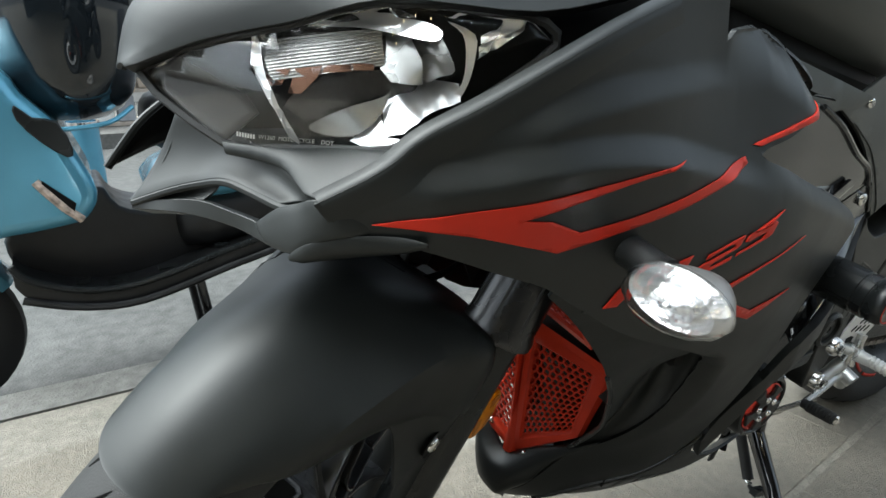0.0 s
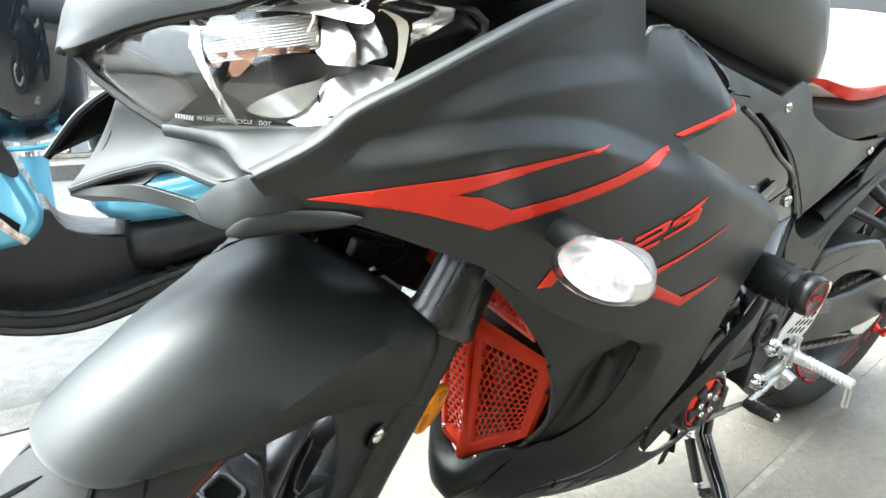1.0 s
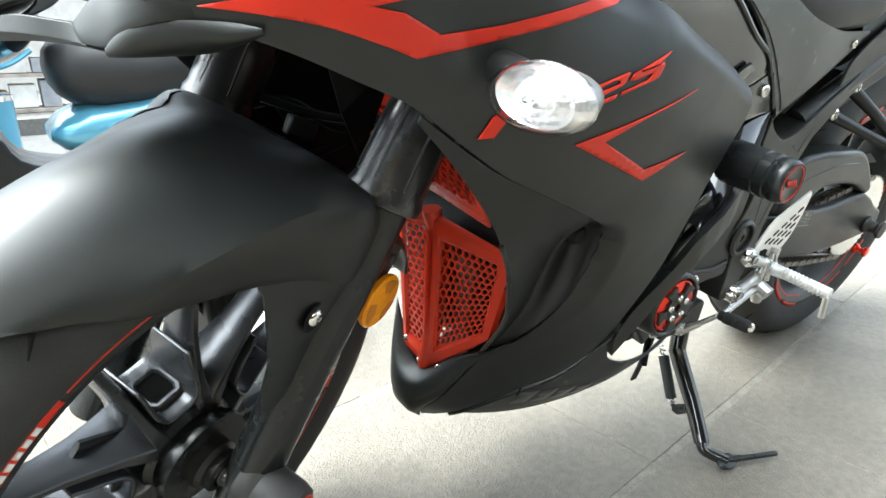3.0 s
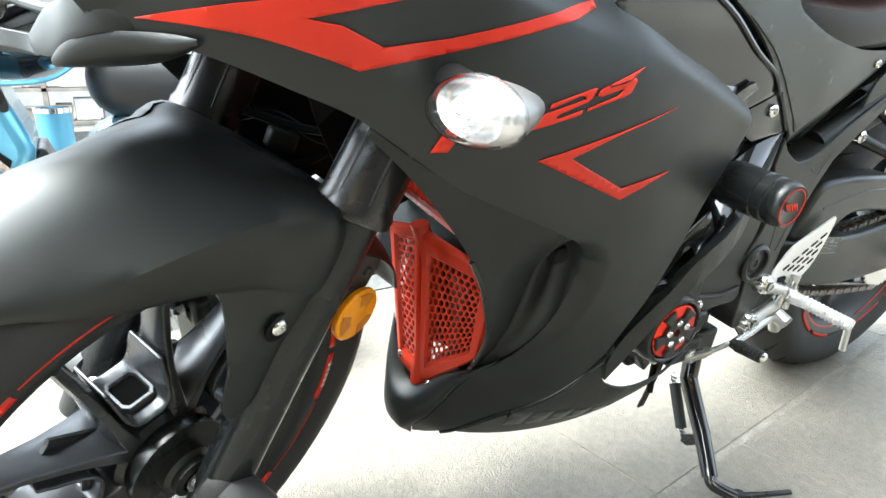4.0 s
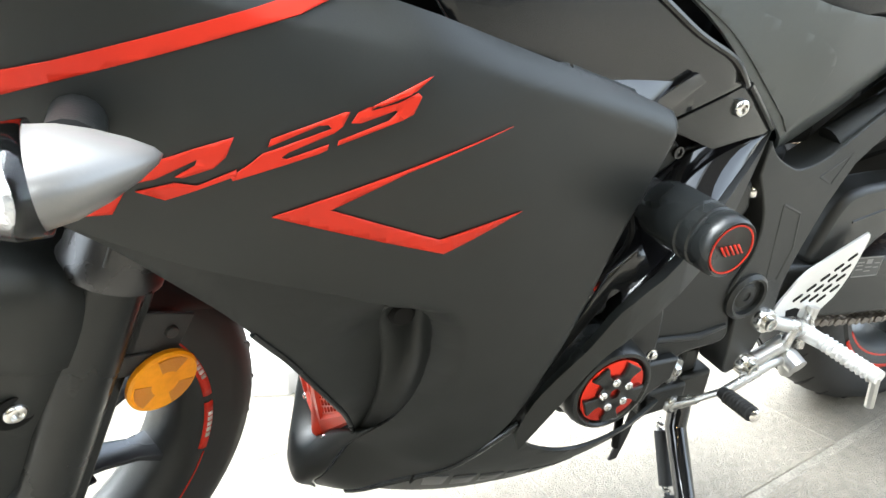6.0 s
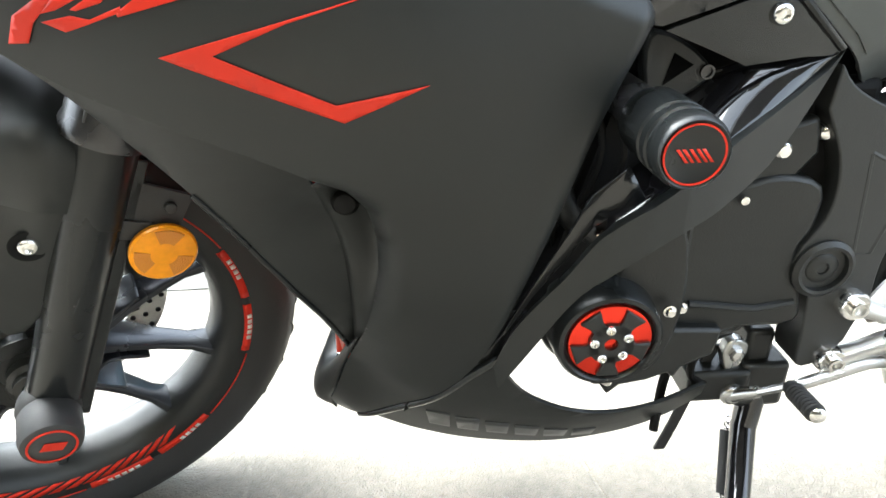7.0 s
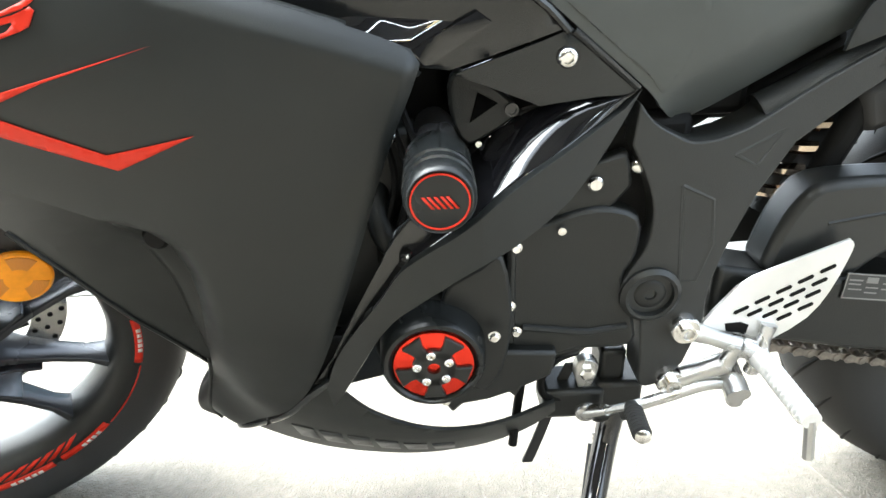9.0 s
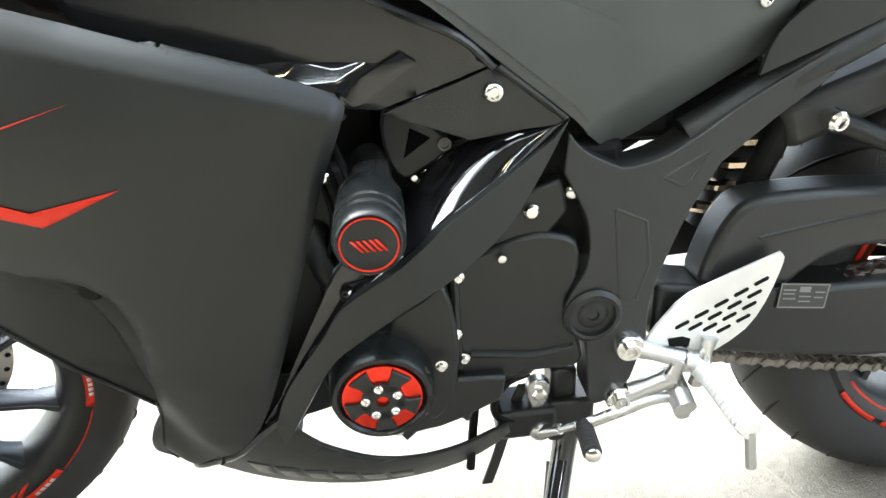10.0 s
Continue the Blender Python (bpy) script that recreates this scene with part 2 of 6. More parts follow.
LIP_Z, LIP_X, LIP_IN = (.29, .355, .405, .436, .466, .496, .514, .530), (.404, .427, .440, .445, .446, .441, .428, .405), (0, .005, .011, .015, .017, .016, .012, 0)


def rolled(x, z):
    """The top edges of the cowl and the edge of its scoop turn inwards."""
    y = 0.0
    if .29 < z < .53:
        d = x - float(np.interp(z, LIP_Z, LIP_X))
        if d < .024:
            y += float(np.interp(z, LIP_Z, LIP_IN)) * (1 - max(d, 0) / .024) ** 2
    if .34 < z < .642:
        d = .94 * (float(np.interp(z, REAR_Z, REAR_X)) - x)
        if -.012 < d < .010:
            y += (.010 - max(d, 0)) ** 2 * .6 / .010 * min(1, (z - .34) / .06)
    for line, w, lean in ROLLS:
        for (ax, az), (bx, bz) in zip(line, line[1:]):
            if ax <= x <= bx:
                d = az + (bz - az) * (x - ax) / (bx - ax) - z
                fade = min(1, (x - line[0][0]) / .08)
                if -.02 < d < w:
                    y += fade * (w - max(d, 0)) ** 2 * lean / w * min(1, 1 + d / .02)
    return y


def side_full(x, z):
    near = min(1, max(0, (x - .05) / .05))
    return side(x, z) - near * (ledge(x, z, CREASE, .0085, .021, .05, .0035) + ledge(x, z, CREASE_HIGH, .0055, .022, .03, .003)) + rolled(x, z)


side_outline = (spline([(.033, .717), (.070, .741), (.092, .762), (.130, .784), (.178, .808), (.225, .828), (.28, .846)], 3)
                + [(.334, .846), (.341, .817)] + spline([(.353, .824), (.401, .823), (.447, .806), (.480, .782), (.486, .772)], 3)
                + spline([(.470, .762), (.430, .744), (.395, .732), (.434, .717), (.501, .692), (.598, .656), (.640, .638)], 3)
                + spline([(.646, .628), (.639, .610), (.626, .581), (.612, .546), (.592, .488), (.570, .427), (.543, .358), (.510, .296), (.469, .250), (.420, .196), (.386, .160)], 3)
                + spline([(.372, .157), (.366, .180), (.378, .218), (.393, .262), (.409, .305), (.427, .355), (.440, .405), (.445, .436), (.446, .466), (.441, .496), (.428, .514), (.412, .5255)], 3)
                + spline([(.400, .533), (.358, .554), (.305, .579), (.267, .598), (.225, .626), (.187, .652), (.150, .668), (.110, .684), (.075, .694), (.045, .700)], 3))
cowl = part("side_cowl", sheet(side_outline, side_full, 0.003), MATTE, bike, "matte black side fairing", bevel=0.0022, solid=0.004, segs=3, smooth=75)
part("side_cowl", mirrored(sheet(side_outline, side_full, 0.03)), MATTE, bike, "matte black side fairing", bevel=0.002, solid=-0.004)

fillet = []
for x, z in spline([(.036, .7185), (.070, .7410), (.092, .7620), (.130, .7840), (.178, .8080), (.225, .8280), (.275, .8445)], 6):
    fillet.append([(x + .5 * d, side_full(x + .5 * d, z - .87 * d) - out, z - .87 * d) for d, out in ((-.0016, -.012), (-.0018, -.005), (-.0010, -.0016), (.0006, .0002), (.0025, .0010), (.005, .0012), (.010, .0008), (.017, .0003), (.022, -.0010))])
part("cowl_lip", loft(fillet, closed=False), MATTE, bike, "matte black rounded edge of the cowl", smooth=80)

# red decals, laid just proud of the cowl
def decal(outline, name="red_decal", mat=None, lift=0.0014, step=0.005, surf=side_full, label="red vinyl decal"):
    return part(name, sheet(outline, surf, step, lift), mat or RED, cowl, label, solid=0.0008)


decal(spline([(.065, .705), (.113, .718), (.174, .728), (.287, .742)], 4) + spline([(.27, .737), (.229, .731), (.150, .713)], 3) + [(.172, .710), (.199, .698), (.243, .705), (.321, .722), (.373, .733), (.376, .728), (.356, .721), (.242, .696), (.185, .683)] + spline([(.165, .690), (.128, .700), (.095, .704)], 3))
decal([(.383, .741), (.424, .752), (.481, .768), (.464, .757), (.392, .739)])
decal([(.329, .618), (.478, .654), (.407, .635), (.361, .618), (.431, .584), (.491, .594), (.435, .572)])
# slanted model mark: its first letter a plain shape, then the figures
for sh_ in ([(.2393, .6276), (.2521, .6278), (.2595, .6393), (.2796, .6561), (.2677, .6541), (.2483, .6437)],
            [(.2796, .6561), (.2958, .6604), (.315, .6648), (.3097, .6548), (.303, .6494), (.2878, .6455), (.2842, .6463), (.2947, .6517), (.2961, .6548), (.2752, .646), (.2658, .6444)],
            [(.2648, .6398), (.2832, .643), (.2941, .6405), (.314, .6475), (.3139, .6443), (.2906, .6373), (.2778, .6338)]):
    decal(sh_, "mark_shape", label="red slanted mark")


for sh_ in ([(.331, .6582), (.3328, .6621), (.3726, .6728), (.3752, .6727), (.3706, .6655), (.3657, .6625), (.341, .6545), (.3368, .6518), (.3399, .6509), (.3624, .6567), (.3615, .6539), (.3573, .6522), (.3114, .6416), (.3109, .6439), (.322, .6506), (.3279, .6549), (.3646, .6648), (.3635, .6669), (.3582, .6671)],
            [(.3754, .6669), (.379, .6713), (.4237, .6882), (.4127, .6806), (.3886, .675), (.387, .6725), (.4025, .6756), (.414, .6799), (.4162, .6779), (.4107, .6688), (.4045, .6662), (.367, .6556), (.3679, .6581), (.3966, .6666), (.4015, .6706), (.4009, .6718), (.3806, .6665)]):
    decal(sh_, "mark_figure", label="red slanted model figure")

# ---- inner deflector, chin and scoop ----
deflect = thin_plate([(.225, .621, -.198), (.305, .579, -.209), (.358, .554, -.208), (.414, .527, -.202), (.246, .596, -.192), (.291, .541, -.186), (.313, .511, -.182), (.335, .476, -.174), (.353, .439, -.162), (.369, .405, -.150), (.388, .355, -.122), (.405, .292, -.082), (.427, .46, -.150), (.424, .38, -.124), (.412, .49, -.166), (.396, .516, -.190), (.385, .46, -.160), (.39, .42, -.146), (.366, .50, -.182)])
part("air_deflector", sheet(spline([(.200, .642), (.267, .597), (.305, .578), (.358, .553), (.396, .534), (.403, .522)], 3) + spline([(.407, .490), (.4145, .445), (.4155, .395), (.4130, .340), (.407, .286)], 3)
                            + spline([(.402, .292), (.388, .355), (.369, .405), (.353, .439), (.335, .476), (.313, .511), (.291, .541), (.262, .575), (.235, .604), (.200, .636)], 3), lambda x, z: deflect(x, z) + 0.003, 0.015), MATTE, bike, "matte black inner air deflector", bevel=0.0015, solid=0.003)
# added dark strip in place of the shade behind the seam
part("seam_shade", tube([(x + .002, deflect(x, z) + .011, z + .004) for x, z in spline([(.212, .634), (.267, .597), (.305, .578), (.358, .553), (.396, .534)], 4)], .006, 6), DARK, bike, "added dark strip for the shade behind the seam")
part("deflector_lip", tube([(x, deflect(x, z) + .003, z) for x, z in spline([(.404, .288), (.388, .355), (.369, .405), (.353, .439), (.335, .476), (.313, .511)], 4)], .0026, 8), SATIN, bike, "gloss black deflector edge")
part("scoop_boss", lathe([(0, .006), (.008, .005), (.011, .001), (.012, -.02)], to_left(.424, -.170, .496), 18), DARK, bike, "black rounded boss")
flange = spline([(.403, .520), (.407, .490), (.4145, .445), (.4155, .395), (.4130, .340), (.407, .290)], 4)
in_edge = [Vector((x, deflect(x, z) + .0045, z)) for x, z in flange]
out_edge = [Vector((x + .010, side_full(x + .010, z) + float(np.interp(z, (.30, .40, .47), (.003, .0045, .009))), z)) for x, z in spline([(.414, .524), (.441, .496), (.445, .436), (.440, .405), (.427, .355), (.411, .305)], 4)]
hollow = np.interp(np.linspace(0, 1, len(flange)), [0, .12, .45, .8, 1], [.006, .030, .018, .003, .0])
part("scoop_duct", loft([[a.lerp(b, u) + Vector((.35 * d, d, 0)) * math.sin(math.pi * u ** 1.5) for u in np.linspace(0, 1, 9)] for a, b, d in zip(in_edge, out_edge, hollow)], closed=False), MATTE, bike, "black hollow of the air scoop", solid=.002, smooth=70)
# added dark sheet: closes the scoop where only shade would be seen
part("scoop_shade", sheet([(.414, .50), (.43, .53), (.53, .53), (.53, .24), (.47, .20), (.41, .22), (.412, .36)], lambda x, z: -.052 - .05 * (x - .43), .03), DARK, bike, "added dark sheet for the shade inside the scoop", solid=.003)


edge_at = lambda x, z: (x, side(x, z) + .003, z)
chin_half = [[(.368, 0, .1565), (.368, -.008, .157), (.370, -.016, .158)],
             [(.346, 0, .180), (.350, -.020, .180), edge_at(.365, .181)],
             [(.351, 0, .206), (.357, -.030, .209), edge_at(.377, .216)],
             [(.365, 0, .215), (.374, -.038, .236), edge_at(.394, .266)],
             [(.382, 0, .221), (.3955, -.048, .270), edge_at(.417, .330)]]
chin_far = [[(.370, .016, .158), (.368, .008, .157)], [(.360, .042, .182), (.349, .020, .180)], [(.366, .058, .222), (.355, .032, .208)], [(.376, .074, .250), (.367, .040, .222)], [(.388, .092, .284), (.384, .046, .232)]]
chin_sec = [spline(a + q, 4) for a, q in zip(chin_far, chin_half)]
part("chin_cowl", loft([list(q) for q in zip(*[spline(c, 3) for c in zip(*chin_sec)])], closed=False), MATTE, bike, "black chin of the lower fairing", solid=.003)
part("chin_floor", loft([[(x, y * w, z) for y in np.linspace(-1, 1, 7)] for x, w, z in ((.380, .02, .168), (.40, .03, .165), (.46, .04, .158), (.52, .04, .152))], closed=False), PLASTIC, bike, solid=0.004)

belly = thin_plate([(.554, .31, -.160), (.46, .25, -.108), (.39, .165, -.030), (.673, .13, -.074), (.60, .25, -.142), (.72, .235, -.135), (.77, .25, -.125), (.48, .15, -.060), (.58, .13, -.070), (.77, .18, -.095), (.62, .20, -.124), (.50, .20, -.098)])
belly_outline = (spline([(.386, .160), (.43, .200), (.480, .255), (.515, .298), (.548, .322)], 3) + spline([(.556, .304), (.575, .272), (.605, .248), (.64, .234), (.68, .229), (.73, .236), (.775, .247)], 3)
                 + spline([(.778, .226), (.76, .206), (.72, .176), (.67, .150), (.60, .136), (.52, .136), (.45, .143)], 3))
pan = part("belly_pan", sheet(belly_outline, lambda x, z: belly(x, z) + 0.004, 0.016), MATTE, bike, "matte black belly pan", bevel=0.002, solid=0.004)
part("belly_pan", mirrored(sheet(spline([(.386, .160), (.42, .186), (.47, .196), (.53, .192), (.58, .172)], 3) + spline([(.575, .140), (.52, .137), (.48, .138), (.45, .143)], 3), lambda x, z: belly(x, z) + 0.004, 0.03)), MATTE, bike, "matte black belly pan", solid=-0.004)
for k in range(6):
    x = .478 + .032 * k
    zc = .194 - .0030 * k
    decal([(x + .004, zc - .020 + .0012 * k), (x + .027, zc - .021 + .0012 * k), (x + .026, zc + .017 - .0012 * k), (x, zc + .018 - .0012 * k)], "mark_bar", GREYMARK, 0.0010, 0.016, lambda a, b: belly(a, b) + 0.004, "dark grey mark").parent = pan
part("gloss_edge", tube([(x, side(x, z) + .002, z) for x, z in spline([(.548, .330), (.522, .306), (.487, .262), (.44, .208), (.40, .168)], 4)], 0.0045, 8), TANKS, bike, "gloss black edging")

# ---- red radiator guards ----
def hex_guard(corners, cell, wall, depth, lo=(0, 0), hi=(1, 1)):
    """A honeycomb in a quadrilateral a, b, c, d, inside the margins lo to hi: thin walls between hexagonal holes."""
    a, b, c, d = (Vector(q) for q in corners)
    at = lambda u, v: (a * (1 - u) + b * u) * (1 - v) + (d * (1 - u) + c * u) * v
    nrm = (b - a).cross(d - a).normalized()
    wu, hv = ((b - a).length + (c - d).length) / 2, ((d - a).length + (c - b).length) / 2
    out = bmesh.new()
    rows, cols = int(hv / (cell * 0.866)) + 1, int(wu / cell) + 1
    for r in range(rows):
        for k in range(cols):
            cu, cv = (k + 0.5 * (r % 2) + 0.3) * cell / wu, (r + 0.5) * cell * 0.866 / hv
            if not (lo[0] < cu < hi[0] and lo[1] < cv < hi[1]):
                continue
            ring_o, ring_i = [], []
            for s in range(6):
                g = math.radians(60 * s + 30)
                for rad, ring in ((cell * 0.577, ring_o), (cell * 0.577 - wall, ring_i)):
                    u, v = cu + rad * math.cos(g) / wu, cv + rad * math.sin(g) / hv
                    ring.append(out.verts.new(at(min(1, max(0, u)), min(1, max(0, v)))))
            back = [out.verts.new(v.co - nrm * depth) for v in ring_i]
            for s in range(6):
                n = (s + 1) % 6
                for q in ((ring_o[s], ring_o[n], ring_i[n], ring_i[s]), (ring_i[s], ring_i[n], back[n], back[s])):
                    out.faces.new(q)
    bmesh.ops.remove_doubles(out, verts=out.verts[:], dist=1e-5)
    return out


def margin(corners, lo, hi, lift):
    """The flat plate round a honeycomb: a frame between the quadrilateral and its inner margins, raised a little."""
    a, b, c, d = (Vector(q) for q in corners)
    nrm = (b - a).cross(d - a).normalized() * lift
    at = lambda u, v: (a * (1 - u) + b * u) * (1 - v) + (d * (1 - u) + c * u) * v
    rim = lambda l, h: [(u, l[1]) for u in np.linspace(l[0], h[0], 9)] + [(h[0], v) for v in np.linspace(l[1], h[1], 9)][1:] + [(u, h[1]) for u in np.linspace(h[0], l[0], 9)][1:] + [(l[0], v) for v in np.linspace(h[1], l[1], 9)][1:-1]
    rings = []
    for (l, h, up) in (((0, 0), (1, 1), -.6), ((lo[0] * .25, lo[1] * .25), (1 - (1 - hi[0]) * .25, 1 - (1 - hi[1]) * .25), 1), ((lo[0] * .8, lo[1] * .8), (1 - (1 - hi[0]) * .8, 1 - (1 - hi[1]) * .8), 1), (lo, hi, -.4)):
        rings.append([at(u, v) + nrm * up for u, v in rim(l, h)])
    return loft(rings, caps=False)


RIGHT_Q = [(.386, .000, .217), (.405, -.095, .324), (.391, -.130, .452), (.362, -.006, .462)]
LEFT_Q = [(.382, .052, .226), (.386, .004, .217), (.362, -.002, .462), (.353, .056, .444)]
guard = part("radiator_guard", tube(spline([(.360, -.004, .466), (.380, -.002, .41), (.387, -.001, .33), (.384, .002, .224)], 5), .0085, 10, flat=1.4), REDPAINT, bike, "red powder-coated honeycomb radiator guard")
for q, lo, hi in ((RIGHT_Q, (.13, .15), (.80, .86)), (LEFT_Q, (.22, .15), (.88, .92))):
    part("guard_plate", margin(q, lo, hi, .0035), REDPAINT, guard, "red guard plate")
    part("honeycomb", hex_guard(q, .0112, .0017, .003, (lo[0] - .05, lo[1] - .03), (hi[0] + .05, hi[1] + .03)), REDPAINT, guard)
for q in ((.378, .044, .246), (.383, -.027, .242)):
    part("screw", screw(along(q, (q[0] - .03, q[1] - .02, q[2] + .005)), .005, .004), STEEL, guard, "bright steel screw")
part("radiator", joined(block(.03, .26, .19, pose(.425, 0, .50, 0, 12)), block(.02, .19, .20, pose(.440, -.01, .36, 0, -6))), CAST, bike, "dark finned radiator")
upper_guard = part("upper_guard", joined(tube([(.285, -.13, .600), (.335, -.13, .515)], .006, 8), tube([(.285, -.13, .600), (.285, .13, .600)], .006, 8), tube([(.335, -.13, .515), (.335, .13, .515)], .006, 8), tube([(.285, .13, .600), (.335, .13, .515)], .006, 8)), REDPAINT, bike, "red upper radiator guard")
part("honeycomb", hex_guard([(.335, -.13, .515), (.335, .13, .515), (.285, .13, .600), (.285, -.13, .600)], .013, .0017, .002), REDPAINT, upper_guard)
part("guard_plate", loft([[(.333, y, .518), (.336, y, .5165), (.343, y, .502), (.340, y, .501)] for y in (-.13, .13)]), REDPAINT, upper_guard, "red lower edge of the guard", bevel=.001)
for y in (-.04, .045):
    part("exhaust_header", tube(spline([(.45, y, .43), (.43, y, .38), (.43, y, .30), (.45, y, .26), (.52, y, .25)], 5), .018, 12), CAST, bike, "blackened steel exhaust header")

# ---- front fork, wheel and fender, turned to the left ----
STEER = Matrix(((.7976, -.43, .423, .048), (.4745, .8802, 0, -.025), (-.3724, .2008, .9061, .288), (0, 0, 0, 1)))
AXLE = STEER @ LEFT


def steered(bm):
    bm.transform(STEER)
    return bm


wheel = part("front_wheel", joined(lathe([(.2305, -.045), (.223, -.047), (.206, -.040), (.197, -.03), (.191, -.012), (.191, .012), (.197, .03), (.206, .04), (.223, .047), (.2305, .045), (.228, .04), (.207, .022), (.207, -.022), (.228, -.04)], AXLE, 72, True)), CAST, bike, "black cast front wheel with red rim tape", bevel=0.001)


def beam(path, wide, thick, ang):
    """A cast spoke arm in the wheel plane: path of (radius, angle offset)."""
    sec = []
    for k, (r, da) in enumerate(path):
        g = radians(ang + da)
        c, tng = Vector((r * math.cos(g), 0, r * math.sin(g))), Vector((-math.sin(g), 0, math.cos(g)))
        w, h = wide[k] / 2, thick[k] / 2
        sec.append([c + tng * a * w + Vector((0, b * h, 0)) for a, b in ((-1, -.55), (-.5, -1), (.5, -1), (1, -.55), (1, .55), (.5, 1), (-.5, 1), (-1, .55))])
    return loft(sec)


WHEELM = material("satin_black_cast_wheel", (.052, .055, .061), .26, metal=.6, grain=.12, scale=900, rough_var=.06)
# almost black: the shade of deep recesses put into the colour
HOLESHADE = material("recess_shade_black", (.002, .002, .002), .9, spec=.05)
for k in range(5):
    a = 126 + 72 * k
    spoke = joined(*[beam([(.035, s * 34), (.055, s * 29), (.075, s * 23.5), (.10, s * 19.5), (.13, s * 17.5), (.17, s * 16), (.197, s * 15.5)], (.036, .027, .019, .015, .0135, .0135, .020), (.074, .070, .058, .046, .036, .032, .046), a) for s in (-1, 1)])
    part("spoke", steered(spoke), WHEELM, wheel, bevel=0.0012)
    g = radians(a)
    m = Matrix(((math.cos(g), 0, -math.sin(g), .070 * math.cos(g)), (0, 1, 0, 0), (math.sin(g), 0, math.cos(g), .070 * math.sin(g)), (0, 0, 0, 1)))
    web = []
    for r, da, w in ((.120, -14, .024), (.112, -14.2, .026), (.105, -14.6, .028), (.095, -15.5, .030), (.080, -16.5, .034), (.070, -14.5, .036), (.065, -8, .037), (.064, 0, .037), (.065, 8, .037), (.070, 14.5, .036), (.080, 16.5, .034), (.095, 15.5, .030), (.105, 14.6, .028), (.112, 14.2, .026), (.120, 14, .024)):
        h = g + radians(da)
        web.append([(r * math.cos(h), y * w, r * math.sin(h)) for y in (-1, -.85, -.3, .3, .85, 1)])
    web = [list(q) for q in zip(*[spline([row[i] for row in web], 3) for i in range(6)])]
    part("spoke_web", steered(loft(web, closed=False)), WHEELM, wheel, "satin black web between spokes", solid=.004, bevel=.0015)
    frame_ = loft([[m @ Vector((h + .0015, y * k_ * .85, z * k_ * .8)) for y, z in ((-.022, -.015), (-.015, -.020), (.015, -.020), (.022, -.015), (.022, .015), (.015, .020), (-.015, .020), (-.022, .015))] for h, k_ in ((-.006, 1.12), (.0015, 1.08), (.0035, 1.0), (.0035, .86), (.002, .78), (-.001, .74))], caps=False)
    pocket = part("hub_pocket", steered(frame_), WHEELM, wheel, "raised pocket rim")
    # shallow floor, blackened to give the shade of a deep pocket
    part("pocket_shade", steered(loft([[m @ Vector((h + .0015, y * k_ * .85, z * k_ * .8)) for y, z in ((-.022, -.015), (-.015, -.020), (.015, -.020), (.022, -.015), (.022, .015), (.015, .020), (-.015, .020), (-.022, .015))] for h, k_ in ((-.0005, .745), (.0008, .74), (.0008, .2))])), HOLESHADE, pocket, "pocket floor with its shade painted in black")
part("hub", lathe([(0, -.05), (.03, -.05), (.034, -.042), (.04, -.035), (.052, -.03), (.052, .03), (.046, .036), (.05, .045), (.05, .055), (0, .055)], AXLE, 32), SATIN, wheel)
tyre_prof = [(.213, .038), (.228, .047), (.245, .055), (.258, .0575), (.272, .054), (.283, .042), (.291, .024), (.295, 0)]
part("tyre", lathe(tyre_prof + [(r, -h) for r, h in tyre_prof[-2::-1]], AXLE, 96), RUBBER, wheel, "black rubber tyre")
grooves = []
for k in range(30):
    for s in (-1, 1):
        a = 12 * k + (6 if s > 0 else 0)
        pts = []
        for u in np.linspace(0, 1, 6):
            h, g = s * (.012 + .036 * u), radians(a + 13 * u)
            r = np.interp(abs(h), [0, .024, .042, .054], [.295, .291, .283, .272]) + .0001
            pts.append((r * math.cos(g), h, r * math.sin(g)))
        grooves.append(tube(pts, [.0006, .0022, .0026, .0026, .002, .0006], 5))
# grooves are not cut: dark rods on the tyre carry their shade
part("tread_groove", steered(joined(*grooves)), DARK, wheel, "tread grooves with their shade laid on as dark rods")


def rim_tape(a0, a1, r0, r1, mat, name="rim_tape", h=.0472, side_sign=1, label=""):
    bm = bmesh.new()
    n = max(2, int(abs(a1 - a0) / 2.5))
    at_h = lambda r: (h if r > .2232 else h + .0004 - (.2232 - r) * .415) * -side_sign
    rows = [[bm.verts.new((r * math.cos(radians(a)), at_h(r), r * math.sin(radians(a)))) for r in (r0, .2232 if r0 < .2232 < r1 else (r0 + r1) / 2, r1)] for a in np.linspace(a0, a1, n + 1)]
    for p, q in zip(rows, rows[1:]):
        for i in range(2):
            bm.faces.new((p[i], p[i + 1], q[i + 1], q[i]))
    return part(name, steered(bm), mat, wheel, label, solid=0.0006)


for a0 in (-150, -78, -6, 66, 138):
    for b0, b1 in ((10, 29.5), (32.5, 52.5)):
        rim_tape(a0 + b0, a0 + b1, .2188, .2300, RED, label="red rim tape")
    rim_tape(a0 + 53.5, a0 + 80.5, .2262, .2280, RED, "rim_line", label="thin red rim line")
    for b in (15, 17.2, 19.4, 21.6, 23.8, 40.5, 42.7, 44.9, 47.1):
        rim_tape(a0 + b, a0 + b + 1.5, .2222, .2276, WHITEMARK, "print_bar", .0479, label="white print")
for k in range(12):
    bm = loft([[(r * math.cos(radians(a)), -(.0400 + (r - .206) * .4118) - .0009, r * math.sin(radians(a))) for a in (-100 + 5.0 * k + d, -100 + 5.0 * k + d + 3.2)] for r, d in ((.2165, 0), (.211, 3.5), (.2055, 7.0))], closed=False)
    part("rim_slash", steered(bm), RED, wheel, "red slanted rim tape", solid=0.0006)

